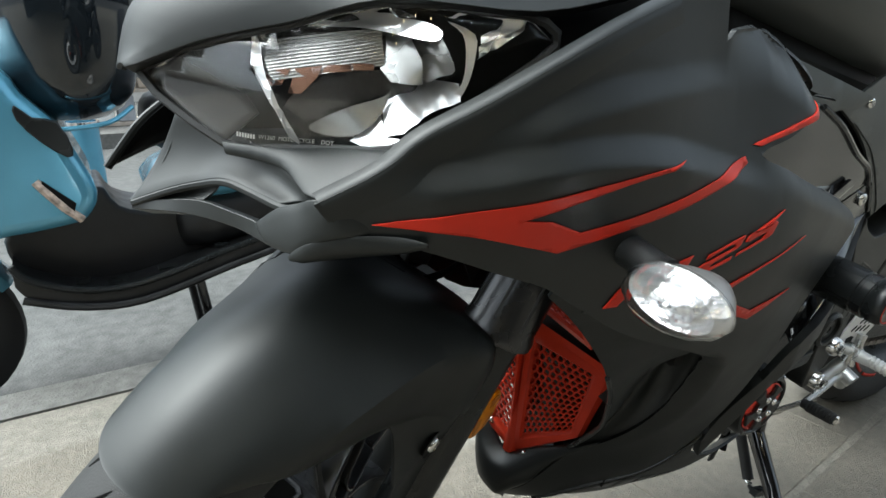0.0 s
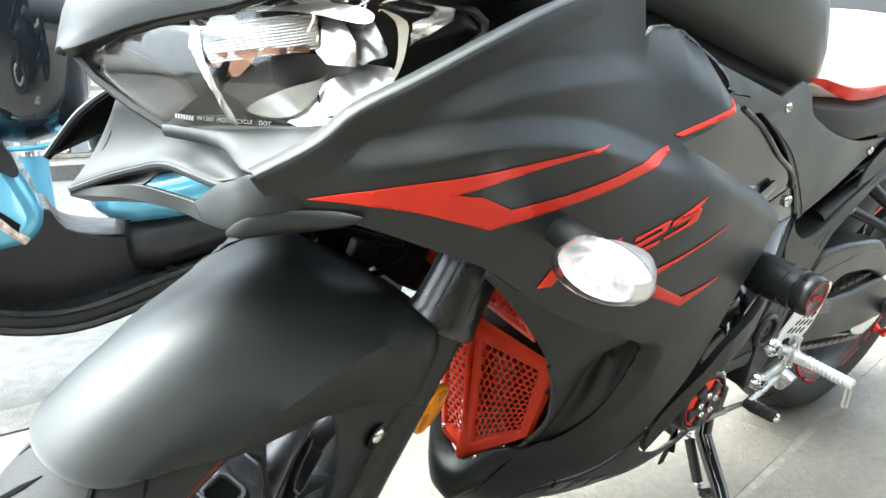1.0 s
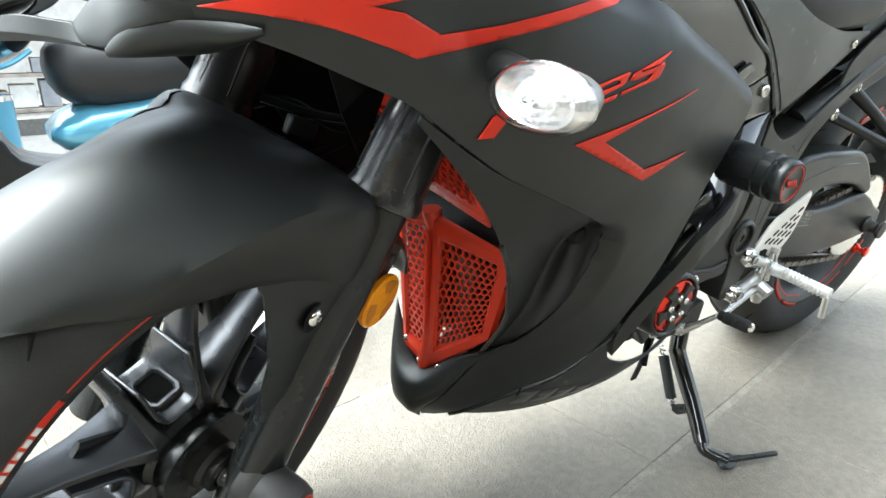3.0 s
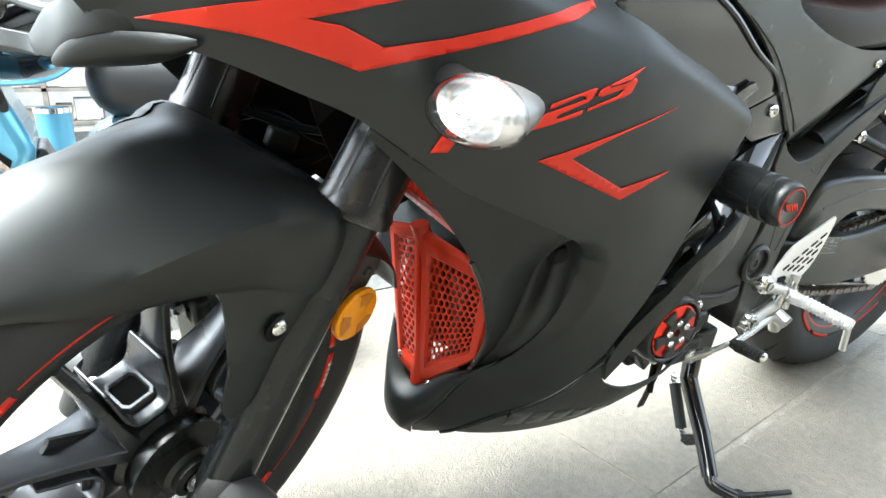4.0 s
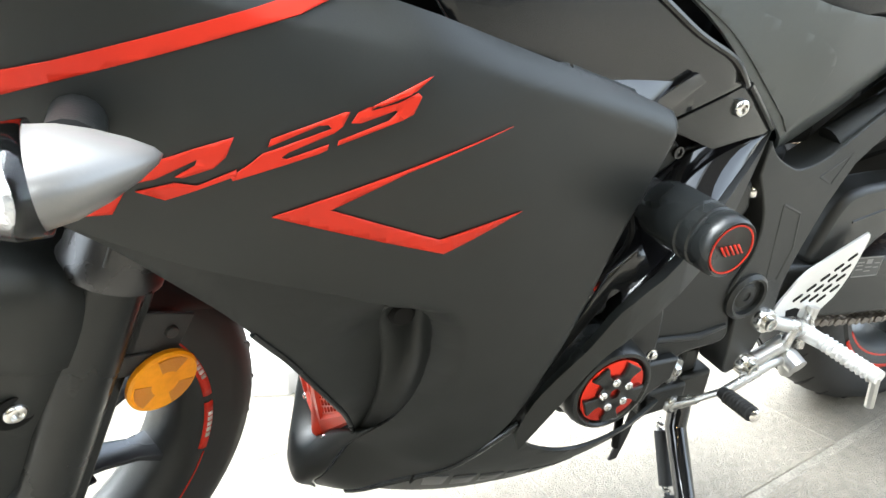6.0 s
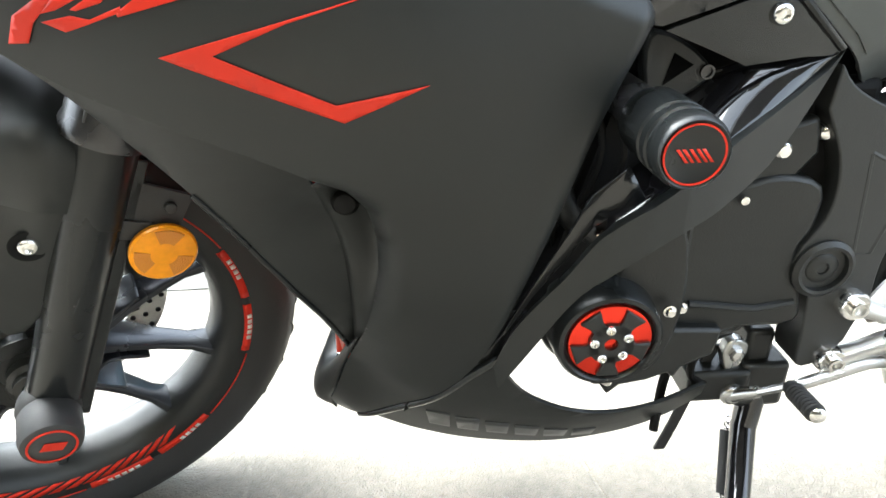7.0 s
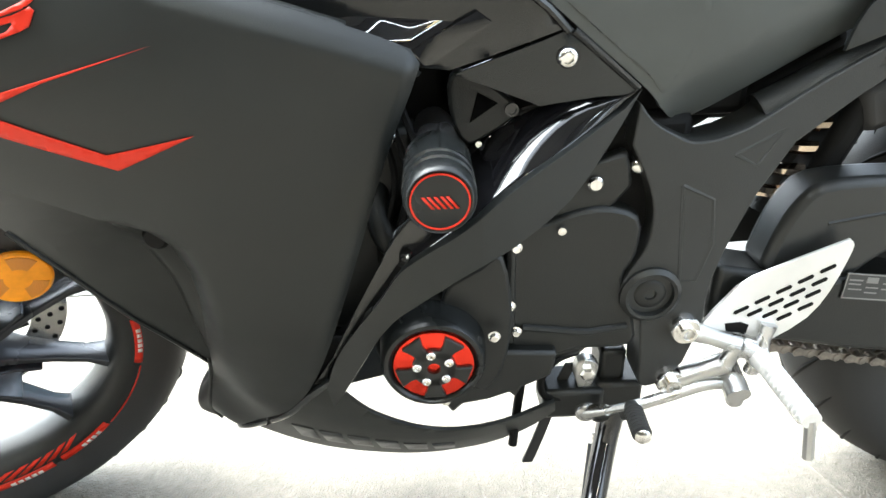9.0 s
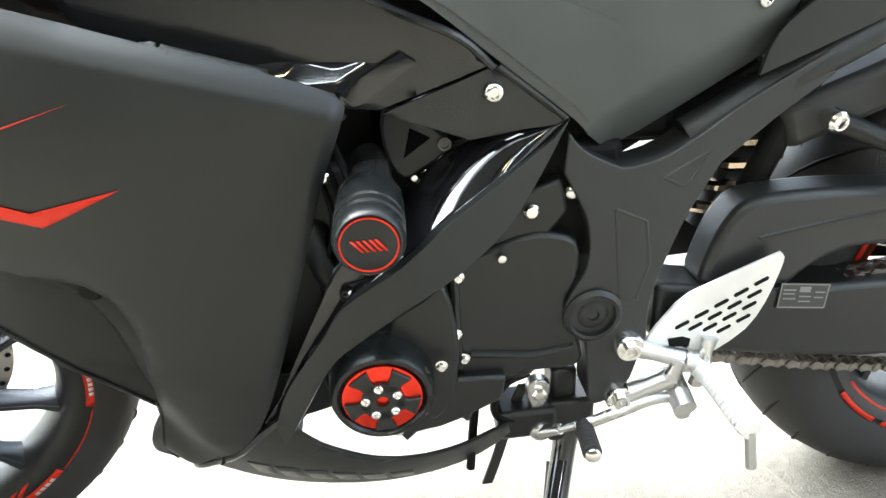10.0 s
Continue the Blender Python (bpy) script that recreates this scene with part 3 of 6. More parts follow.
# brake disc on the far side
disc_bm = lathe([(.108, .061), (.149, .061), (.149, .0655), (.108, .0655)], STEER @ Matrix.Rotation(radians(-90), 4, "X"), 72, True)
disc = part("brake_disc", disc_bm, STEEL, bike, "drilled steel brake disc")
holes = []
for k in range(36):
    for j, r in enumerate((.116, .129, .142)):
        g = radians(10 * k + 4 * j)
        holes.append(lathe([(0, 0), (.0034, 0), (.0034, .0008)], STEER @ Matrix.Translation((r * math.cos(g), .0606, r * math.sin(g))) @ LEFT, 8))
part("drilled_holes", joined(*holes), DARK, disc, "dark drilled holes")
part("disc_carrier", steered(joined(*[beam([(.03, 0), (.11, 8)], (.02, .016), (.006, .006), 72 * k + 20) for k in range(5)])), SATIN, disc)
part("brake_caliper", steered(joined(block(.06, .05, .11, pose(.105, .072, .085, 0, -35)), block(.03, .06, .05, pose(.085, .07, .12, 0, -35)))), CAST, bike, "black brake caliper", bevel=0.008)

for s in (-1, 1):
    leg = part("fork_leg", steered(joined(tube([(.012, s * .1, -.05), (.012, s * .1, .0), (.012, s * .1, .06), (.012, s * .1, .2), (.012, s * .1, .31)], [.024, .026, .0255, .0265, .0275], 20),
                                         block(.018, .02, .30, pose(.038, s * .098, .14)))), SATIN, bike, "satin black fork leg", bevel=0.002)
    tip = along((.008, s * .10, .006), (.008, s * .2, .006))
    slider = part("axle_slider", steered(lathe([(0, .0), (.027, .0), (.029, .012), (.026, .02), (.028, .024), (.028, .05), (.026, .058), (.022, .0605), (0, .0605)], tip, 32)), PLASTIC, leg, "black axle slider with a red ring")
    part("red_ring", steered(lathe([(.0195, .0606), (.0215, .0606), (.0215, .0614), (.0195, .0614)], tip, 32, True)), RED, slider)
    for d in (-.006, 0, .006):
        part("mark_shape", steered(prism([(.008 + d - .004, .001), (.008 + d + .003, .001), (.008 + d + .006, .011), (.008 + d - .001, .011)], s * .1616, s * .161)), RED, slider)
    guard_ = part("fork_guard", steered(tube([(.012, s * .1, .302), (.012, s * .1, .304), (.012, s * .1, .312), (.012, s * .1, .318), (.013, s * .1, .36), (.014, s * .1, .41), (.014, s * .1, .416)], [.031, .0355, .0360, .0335, .0325, .0305, .027], 28)), GUARDM, leg, "satin black fork guard")
    for q in (-48, 0, 48, 130, -130):
        part("guard_rib", steered(tube([(.013 - k_ * math.cos(radians(q)), s * .1 - k_ * math.sin(radians(q)), z_) for k_, z_ in ((.0322, .322), (.0318, .36), (.0302, .405))], [.0022, .0018, .0012], 6)), PLASTIC, guard_)
    part("fork_tube", steered(tube([(.03, s * .1, .30), (.03, s * .1, .62)], .0195, 20)), BRONZE, leg, "polished fork tube")
part("steering_clamp", steered(block(.07, .2, .03, pose(.03, 0, .47))), CAST, bike, bevel=0.006)
part("axle", steered(tube([(0, -.095, .0), (0, .1, .0)], .012, 14)), STEEL, bike, "steel front axle")
part("axle_spacer", steered(lathe([(.014, .048), (.026, .05), (.026, .066), (.021, .07), (.021, .078), (.014, .08)], LEFT, 24)), CAST, bike)

# amber reflector on its bracket behind the fork
refl = part("side_reflector", steered(lathe([(0, 0), (.0285, 0), (.030, .002), (.030, .006), (.028, .008), (.012, .0092), (0, .0095)], Matrix.Translation((.074, -.112, .204)) @ LEFT, 40)), AMBER, bike, "round amber side reflector")
part("star_facet", steered(joined(*[prism([(.074, .204)] + [(.074 + .026 * math.cos(radians(a + d)), .204 + .026 * math.sin(radians(a + d))) for d in (-30, -15, 0, 15, 30)], -.1212, -.1200) for a in (90, 210, 330)])), material("dark_amber_facet", (0.50, 0.17, 0.006), 0.35, coat=0.3, grain=.8, scale=900), refl)
part("reflector_bracket", steered(joined(block(.05, .004, .045, pose(.062, -.106, .243, 0, 8)), block(.035, .012, .02, pose(.045, -.105, .22)), lathe([(.0055, 0), (.0055, .004), (0, .005)], Matrix.Translation((.072, -.108, .248)) @ LEFT, 12))), PLASTIC, bike, bevel=0.001)

# fender
def crease_at(theta):
    """Where the fender's side crease runs: share of the half width, and how far it stands out."""
    back = [-q for q in (140, 138, 130, 120, 112, 106, 95, 86, 73, 60)]
    return (float(np.interp(-theta, back, (.90, .88, .74, .66, .60, .556, .55, .45, .38, .38))), float(np.interp(-theta, back, (0, .0015, .006, .011, .015, .017, .017, .008, 0, 0))))


def crease_out(v, at, out):
    return out * (max(0, 1 - (at - v) / .30) ** 2 if v < at else 1 - ((v - at) / (1 - at)))


def fender_section(theta, rc, re, w, p):
    at, height = crease_at(theta)
    half = list(np.linspace(0, at, 11)) + list(np.linspace(at, 1, 8))[1:]
    out = []
    for u in [-q for q in half[:0:-1]] + half:
        v = abs(u)
        y = (w * (math.sin(v * math.pi / 2) ** 0.92) + crease_out(v, at, height)) * (1 if u > 0 else -1)
        r = re + (rc - re) * max(0, 1 - v ** p)
        g = radians(theta - max(0, theta - 131) * .55 * v ** 2.2)
        out.append((r * math.cos(g), y, r * math.sin(g)))
    return out


TH = [148, 147.5, 145.5, 142, 137, 127, 117, 108, 103, 97, 92, 85, 79, 70, 60, 50, 42]
RC = (.313, .316, .319, .321, .322, .321, .318, .313, .309, .306, .304, .303, .303, .303)
RE = (.290, .280, .264, .252, .240, .236, .236, .236, .236, .24, .25, .27, .29, .30)
WIDTH = (.050, .056, .065, .071, .078, .089, .098, .114, .114, .106, .100, .090, .082, .076)
POWER = (1.5, 1.5, 1.5, 1.5, 1.55, 1.8, 2.2, 4.5, 4.5, 2.8, 2.4, 2.0, 1.8, 1.8)
sections = [fender_section(t, *[float(np.interp(-t, [-q for q in (147, 144, 136, 127, 117, 108, 103, 97, 92, 85, 79, 70, 55, 42)], col)) for col in (RC, RE, WIDTH, POWER)]) for t in TH]
fine = [spline([s[i] for s in sections], 3) for i in range(len(sections[0]))]
fender_bm = loft([[fine[i][k] for i in range(len(fine))] for k in range(len(fine[0]))], closed=False)
fender = part("front_fender", steered(fender_bm), MATTE, bike, "matte black front fender", bevel=0.0015, solid=-0.0035)
shoulder = [[(-.018 - .013 * u + rx * math.cos(q), .086 + .004 * u + ry * math.sin(q), .268 + .0445 * u) for q in np.linspace(0, 2 * math.pi, 20, endpoint=False)] for u, rx, ry in ((0, .054, .030), (.25, .038, .022), (.5, .025, .016), (.75, .0145, .011), (.92, .007, .007), (1, .001, .001))]
part("fork_shoulder", steered(loft(shoulder)), MATTE, fender, smooth=60)
skirt = spline([(-.118, .236), (-.105, .226), (-.084, .210), (-.065, .160), (-.050, .114)], 3) + [(-.035, .098), (-.022, .102)] + spline([(-.002, .138), (.010, .165), (.0125, .23), (.012, .303)], 3) + [(-.016, .314), (-.060, .300), (-.091, .278), (-.112, .255)]
def flap_surface(x, z):
    """The flap carries on the fender's own side."""
    th, r = math.degrees(math.atan2(z, x)), math.hypot(x, z)
    col = lambda vals: float(np.interp(-th, [-q for q in (147, 144, 136, 127, 117, 108, 103, 97, 92, 85, 79, 70, 55, 42)], vals))
    rc, re, w, p = col(RC), col(RE), col(WIDTH), col(POWER)
    v = max(0, 1 - max(0, (r - re) / (rc - re))) ** (1 / p)
    on = w * math.sin(min(1, v) * math.pi / 2) ** .92 + crease_out(min(1, v), *crease_at(th)) + .0012
    k = min(1, max(0, (r - .17) / .066))
    return -(on * k + .1075 * (1 - k))


for s in (-1, 1):
    bm = sheet(skirt, flap_surface, .01)
    if s > 0:
        bm = mirrored(bm)
    part("fender_flap", steered(bm), MATTE, fender, bevel=0.002, solid=0.0035 * -s)
    hole = Matrix.Translation((-.030, s * .1085, .196)) @ (LEFT if s < 0 else Matrix.Rotation(radians(-90), 4, "X"))
    part("washer", steered(lathe([(.0085, -.002), (.0135, -.001), (.015, .0012), (.0135, .0016), (.0085, .0002)], hole, 24)), DARK, fender)
    part("screw", steered(screw(hole, .0085, .005)), STEEL, fender, "bright steel screw")

# cables and hoses round the fork
for pth, r in (([(.17, .02, .60), (.23, -.01, .585), (.29, -.06, .60), (.33, -.10, .66)], .0045), ([(.14, .06, .575), (.20, .04, .59), (.26, .03, .56), (.33, .02, .57)], .005), ([(.16, .0, .56), (.20, -.02, .555), (.25, -.02, .575), (.30, .03, .62)], .004), ([(.15, .085, .56), (.14, .07, .50), (.11, .05, .42), (.10, .07, .36)], .0045)):
    part("hose", tube(spline(pth, 6), r, 8), DARK, bike, "black rubber hose")
part("hose_clip", block(.03, .014, .02, pose(.2, .0, .575, 0, 20)), PLASTIC, bike, bevel=.003)
# added dark panels: shade inside the fairing, hiding the bright floor beyond
part("inner_shade", sheet(spline([(.175, .635), (.23, .655), (.30, .65), (.40, .60), (.40, .45), (.33, .455), (.27, .50), (.215, .56)], 2, True), lambda x, z: .075 + .12 * (x - .2), .03), DARK, bike, "added dark panel for the shade inside the fairing", solid=.003)
part("shroud_shade", sheet([(.10, .64), (.19, .63), (.262, .600), (.275, .50), (.25, .49), (.20, .535), (.155, .58)], lambda x, z: .098, .05), DARK, bike, "added dark panel for the shade inside the fairing", solid=.003)
part("shroud_shade", sheet([(.20, .66), (.272, .645), (.260, .606), (.241, .555), (.22, .60)], lambda x, z: -.045, .05), DARK, bike, solid=.004)

# ---- nose: upper cowl, beak and headlight ----
lamp_pts = [(-.037, -.010, .764), (.004, -.066, .728), (.03, -.090, .7295), (.060, -.113, .7345), (.088, -.149, .742), (.114, -.150, .755), (.150, -.151, .773), (.200, -.157, .808), (.178, -.148, .826), (.090, -.124, .827), (.045, -.086, .808), (.0, -.052, .790)]
lamp_surf = thin_plate([(x, z, y) for x, y, z in lamp_pts] + [(.07, .78, -.128), (.02, .762, -.092), (.13, .79, -.150)])
lamp_out = [(x, z) for x, y, z in lamp_pts]
lamp = part("headlight", sheet([(x, z) for x, z in lamp_out], lambda x, z: lamp_surf(x, z) + .052, .012), DARK, bike, "slanted clear headlight with chromed reflector", solid=-.003)
lens = part("lens", sheet(lamp_out, lamp_surf, .012), GLASS, lamp, "clear lens", solid=.002)
lens.visible_shadow = False
part("bezel", tube([(x, lamp_surf(x, z) + .002, z) for x, z in spline(lamp_out, 3, True) + [lamp_out[0]]], .0036, 6), PLASTIC, lamp, "black bezel")
RIBMETAL = material("grey_reflector", (.34, .34, .33), .25, metal=1.0, rough_var=.05)
SMOKED = material("smoked_reflector", (.10, .10, .105), .2, metal=1.0, rough_var=.08)
shard = lambda x, z: .010 * ((math.sin(x * 917.0 + z * 513.0) * 437.585) % 1.0)
part("ribbed_reflector", sheet([(.028, .793), (.058, .803), (.092, .811), (.092, .790), (.064, .782), (.034, .7725), (.0284, .779)], lambda x, z: lamp_surf(x, z) + .016 + .0004 * math.sin((z - .3 * x) * 2 * math.pi / .0018), .00055), RIBMETAL, lamp, "ribbed bright reflector", smooth=80)
part("reflector_edge", sheet([(.0252, .7927), (.0221, .7808), (.0284, .7623), (.0416, .7362), (.0482, .7316), (.0335, .7605), (.0285, .7754), (.0290, .7924)], lambda x, z: lamp_surf(x, z) + .009 + .6 * shard(x, z), .006), BRIGHT, lamp, "chromed reflector edge")
COPPER = material("copper_tinted_reflector", (.36, .21, .16), .16, metal=1.0, rough_var=.05)
for k, shape in enumerate(([(.0280, .7720), (.0350, .7789), (.0432, .7817), (.0380, .7703), (.0306, .7674)], [(.0454, .7812), (.0590, .7858), (.0563, .7786), (.0482, .7657), (.0422, .7647)],
                           [(.0613, .7864), (.0722, .7891), (.0735, .7850), (.0592, .7816)], [(.0738, .7896), (.0842, .7911), (.0848, .7872), (.0743, .7856)])):
    part("copper_facet", sheet(shape, lambda x, z: lamp_surf(x, z) + .015 - .35 * (z - .778) + 14 * (x - .045 - .012 * k) ** 2, .0025), COPPER, lamp, "copper-tinted facet", smooth=60)
part("reflector_bowl", sheet(spline([(.040, .756), (.065, .7796), (.112, .7864), (.1125, .774), (.084, .7365), (.047, .7322)], 3, True), lambda x, z: lamp_surf(x, z) + .030 - 5 * ((x - .078) ** 2 + (z - .758) ** 2), .004), SMOKED, lamp, "dark chromed reflector bowl")
def mirror(base, turn, mid=.766, across=.112):
    """A fluted mirror facet that looks up and forward."""
    return lambda x, z: lamp_surf(x, z) + max(.003, base + (1.25 - turn) * (z - mid) - .8 * (x - across) + .0006 * math.sin((x + .3 * z) * 520))


part("bright_facet", sheet([(.0997, .7793), (.1085, .7819), (.1369, .7815), (.1348, .7720), (.1174, .7644), (.0991, .7516), (.0897, .7480), (.0925, .7611)], mirror(.014, .15), .002), BRIGHT, lamp, "bright faceted reflector", smooth=60)
part("bright_facet", sheet([(.0727, .7409), (.0824, .7527), (.0900, .7609), (.0889, .7482), (.0973, .7487), (.0920, .7398), (.0821, .7385)], mirror(.012, .15, .748, .085), .002), BRIGHT, lamp, "bright faceted reflector", smooth=60)
part("top_facet", sheet(spline([(.0530, .8075), (.0764, .8135), (.0949, .8181), (.1094, .8188), (.1150, .8152), (.1091, .8098), (.0943, .8104), (.0760, .8106)], 3, True), lambda x, z: lamp_surf(x, z) + .004 + 1.2 * (z - .808) - 2.5 * max(0, x - .08) ** 1.4, .0025), BRIGHT, lamp, "bright top facet", smooth=60)
part("top_facet", sheet([(.0933, .8230), (.1002, .8232), (.1070, .8203), (.0950, .8184)], mirror(.006, .3, .821, .1), .003), CHROME, lamp, "bright top facet", smooth=60)
part("side_facet", sheet([(.0863, .8093), (.0958, .8098), (.1064, .8071), (.1088, .7971), (.1082, .7824), (.0929, .7815), (.0890, .7889), (.0932, .7918), (.0903, .7991), (.0860, .7954)], mirror(.014, .75, .795, .097), .0025), RIBMETAL, lamp, "chromed inner facet", smooth=60)
part("side_facet", sheet(spline([(.1142, .8059), (.1250, .8130), (.1278, .8049), (.1293, .7911), (.1214, .7870), (.1140, .7827), (.1108, .7921)], 3, True), mirror(.014, .6, .797, .12), .0025), RIBMETAL, lamp, "chromed inner facet", smooth=60)
part("reflector_edge", sheet(spline([(.1341, .8171), (.1459, .8118), (.1445, .7985), (.1399, .7826), (.1338, .7711), (.1299, .7719), (.1369, .7825), (.1401, .7984), (.1401, .8107)], 3, True), lambda x, z: lamp_surf(x, z) + .008 - .9 * (x - .138) + .3 * (z - .79), .002), BRIGHT, lamp, "chromed reflector edge", smooth=60)
part("grey_sweep", sheet(spline([(.0511, .7480), (.0728, .7627), (.0927, .7701), (.0979, .7740), (.0891, .7608), (.0727, .7458), (.0572, .7432)], 3, True), lambda x, z: lamp_surf(x, z) + .016 + .5 * (z - .758), .004), RIBMETAL, lamp, "grey reflector sweep", smooth=60)
for k in range(3):
    part("end_facet", sheet([(.149 + .001 * k, .796 + .005 * k), (.150 + .001 * k, .8005 + .005 * k), (.181 - .002 * k, .8195 + .001 * k), (.183 - .003 * k, .8150 + .0015 * k)], lambda x, z: lamp_surf(x, z) + .008 + .5 * ((z - .4 * x) % .006), .003), BRIGHT, lamp, "bright end facet")
for w, x in (("", .0100), ("W1260", .0212), ("MOTORCYCLE", .0318), ("DOT", .0545)):
    if w:
        cu = bpy.data.curves.new("lens_print", "FONT")
        cu.body, cu.size, cu.extrude = w, .0052, .0001
        ob = new("lens_print", cu)
        me = bpy.data.meshes.new_from_object(ob.evaluated_get(bpy.context.evaluated_depsgraph_get()))
        bpy.data.objects.remove(ob)
        b2 = bmesh.new()
        b2.from_mesh(me)
        bpy.data.meshes.remove(me)
        for v in b2.verts:
            v.co = (x + v.co.x * .56, 0, .7358 + .06 * v.co.x * .56 + .06 * (x - .02) + v.co.y * .85)
        for v in b2.verts:
            v.co.y = lamp_surf(v.co.x, v.co.z) - .0006
    else:
        b2 = bmesh.new()
        for k in range(7):
            b3 = sheet([(x + .0014 * k, .7350), (x + .0014 * k + .0010, .7350), (x + .0014 * k + .0010, .7384), (x + .0014 * k, .7384)], lambda a, b: lamp_surf(a, b) - .0006, .05)
            b2 = joined(b2, b3)
    part("lens_print", b2, WHITEMARK, lamp, "small white print")

ridge_line = spline([(-.047, 0, .762), (-.036, 0, .800), (-.012, 0, .823), (.04, 0, .846), (.10, 0, .870), (.17, 0, .895)], 4)
brow = spline([(-.045, -.020, .769), (-.004, -.052, .793), (.043, -.088, .811), (.090, -.128, .830), (.18, -.156, .830), (.25, -.168, .845)], 4)
secs = []
for a, b in zip(ridge_line, brow):
    a, b = Vector(a), Vector(b)
    secs.append([a.lerp(b, u) + Vector((-.004, -.003, .008)) * math.sin(u * math.pi) * min(1, (a - b).length * 9) for u in np.linspace(0, 1, 8)] + [b + Vector((.004, .012, -.004))])
for f in (lambda q: q, mirrored):
    part("upper_cowl", f(loft(secs, closed=False)), MATTE, bike, "matte black upper cowl", bevel=.0012, solid=.0035 if f is mirrored else -.0035)
part("windscreen", loft([[(.10 + .16 * u, math.sin(a) * (.13 - .01 * u), .89 + .13 * u + .05 * (math.cos(a) - 1)) for a in np.linspace(-1.3, 1.3, 11)] for u in (0, .5, 1)], closed=False), VISOR, bike, "dark smoked windscreen", solid=.003)

# beak under the headlight with its air slot
def skin(top, low, bow=(0, 0, 0), n=6, k=4):
    return loft([[Vector(p).lerp(Vector(q), u) + Vector(bow) * math.sin(u * math.pi) * min(1, (Vector(p) - Vector(q)).length / .014) for u in np.linspace(0, 1, n)] for p, q in zip(spline(top, k), spline(low, k))], closed=False)


for f, s in ((lambda q: q, 1), (mirrored, -1)):
    part("beak_panel", f(skin([(-.0128, 0, .733), (.002, -.02, .738), (.014, -.042, .738), (.022, -.066, .730), (.034, -.098, .722), (.042, -.145, .714)], [(-.0513, 0, .664), (-.0276, -.022, .680), (-.0103, -.040, .690), (.0029, -.066, .7001), (.0144, -.090, .7002), (.0245, -.121, .7013)], (.004, .004, -.002), 8)), MATTE, bike, "matte black nose panel", bevel=.001, solid=-.003 * s)
    part("lamp_underside", f(skin([(-.037, 0, .764), (-.028, -.022, .755), (-.018, -.036, .7465), (.004, -.066, .728)], [(.02, 0, .775), (.02, -.02, .768), (.022, -.035, .760), (.03, -.06, .745)])), PLASTIC, bike, solid=-.002 * s)
    part("beak_ridge", f(tube(spline([(-.0513, -.001, .664), (-.0276, -.0225, .6797), (-.0103, -.0405, .6897), (.0029, -.0665, .6997), (.0144, -.0905, .6998), (.0250, -.1215, .7009), (.033, -.136, .704)], 5), .0030, 8)), MATTE, bike, "matte black duct ridge")
    rails = [spline(q, 4) for q in ([(-.0495, .001, .663), (-.0275, -.021, .6708), (-.009, -.0435, .6772), (.006, -.0735, .6797), (.018, -.101, .682)], [(-.0514, 0, .6634), (-.0300, -.022, .6714), (-.0116, -.045, .6780), (.0033, -.075, .6805), (.0147, -.102, .6826)],
                                    [(-.0517, 0, .6602), (-.0341, -.022, .6654), (-.0143, -.045, .6691), (.0054, -.080, .6726), (.0169, -.118, .6754)], [(-.038, 0, .655), (-.018, -.02, .660), (.002, -.043, .664), (.020, -.076, .667), (.032, -.112, .670)])]
    part("beak_bar", f(loft([list(q) for q in zip(*rails)], closed=False)), MATTE, bike, "matte black lower duct bar", bevel=.0014, solid=-.002 * s, smooth=25)
    part("duct_web", f(skin([(-.0510, 0, .6640), (-.0276, -.0222, .6797), (-.0103, -.0402, .6897), (.0005, -.0615, .6985)], [(-.0510, 0, .6634), (-.0340, -.016, .6700), (-.0205, -.0335, .6752), (-.0110, -.0452, .6782)], (.005, .003, 0), 6)), MATTE, bike, "matte black duct web", bevel=.001, solid=-.002 * s)
    part("beak_cheek", f(skin([(.0147, -.102, .6826), (.0245, -.121, .7005), (.0325, -.135, .7084), (.0395, -.149, .7163), (.0567, -.160, .7120), (.080, -.166, .7074)], [(.0169, -.118, .6754), (.0256, -.141, .6776), (.0329, -.150, .6867), (.0505, -.163, .6954), (.069, -.167, .6962), (.090, -.166, .6953)], (-.001, -.002, 0))), MATTE, bike, "matte black nose cheek", bevel=.001, solid=-.003 * s)
    part("beak_lip", f(skin([(.0239, -.141, .6764), (.0312, -.150, .6873), (.0504, -.163, .6957), (.0799, -.178, .6973), (.0949, -.191, .6963)], [(.0249, -.139, .6738), (.0502, -.147, .6752), (.0746, -.160, .6794), (.0880, -.175, .6871), (.0953, -.1905, .6953)], (-.003, -.006, -.002), 8)), MATTE, bike, "matte black nose lip", bevel=.001, solid=-.002 * s)
    part("nose_corner", f(skin([(.003, -.065, .7275), (.035, -.093, .7295), (.060, -.114, .7340), (.088, -.150, .7415)], [(.005, -.069, .7225), (.033, -.101, .7205), (.038, -.149, .715), (.078, -.162, .733)], (-.001, -.003, 0))), MATTE, bike, "matte black lamp surround", bevel=.001, solid=-.003 * s)
fang_edge, fang_low = [(-.0628, .050, .6752), (-.0500, .050, .6925), (-.0343, .050, .7115), (-.0110, .062, .7250), (.010, .075, .730)], [(-.0622, .050, .6742), (-.0470, .050, .6810), (-.0290, .050, .6890), (-.0050, .058, .6960), (.012, .072, .702)]
part("nose_fang", skin(fang_edge, fang_low, (.002, .006, 0), 6, 4), DARK, bike, "black inner nose fang", bevel=.001, solid=.004)
part("fang_ridge", tube(spline(fang_edge, 4), .0030, 8), MATTE, bike, "matte black nose edge")
# added dark block in place of the shade inside the duct
part("duct_shade", block(.06, .16, .05, pose(.075, 0, .70)), DARK, bike, bevel=.01)
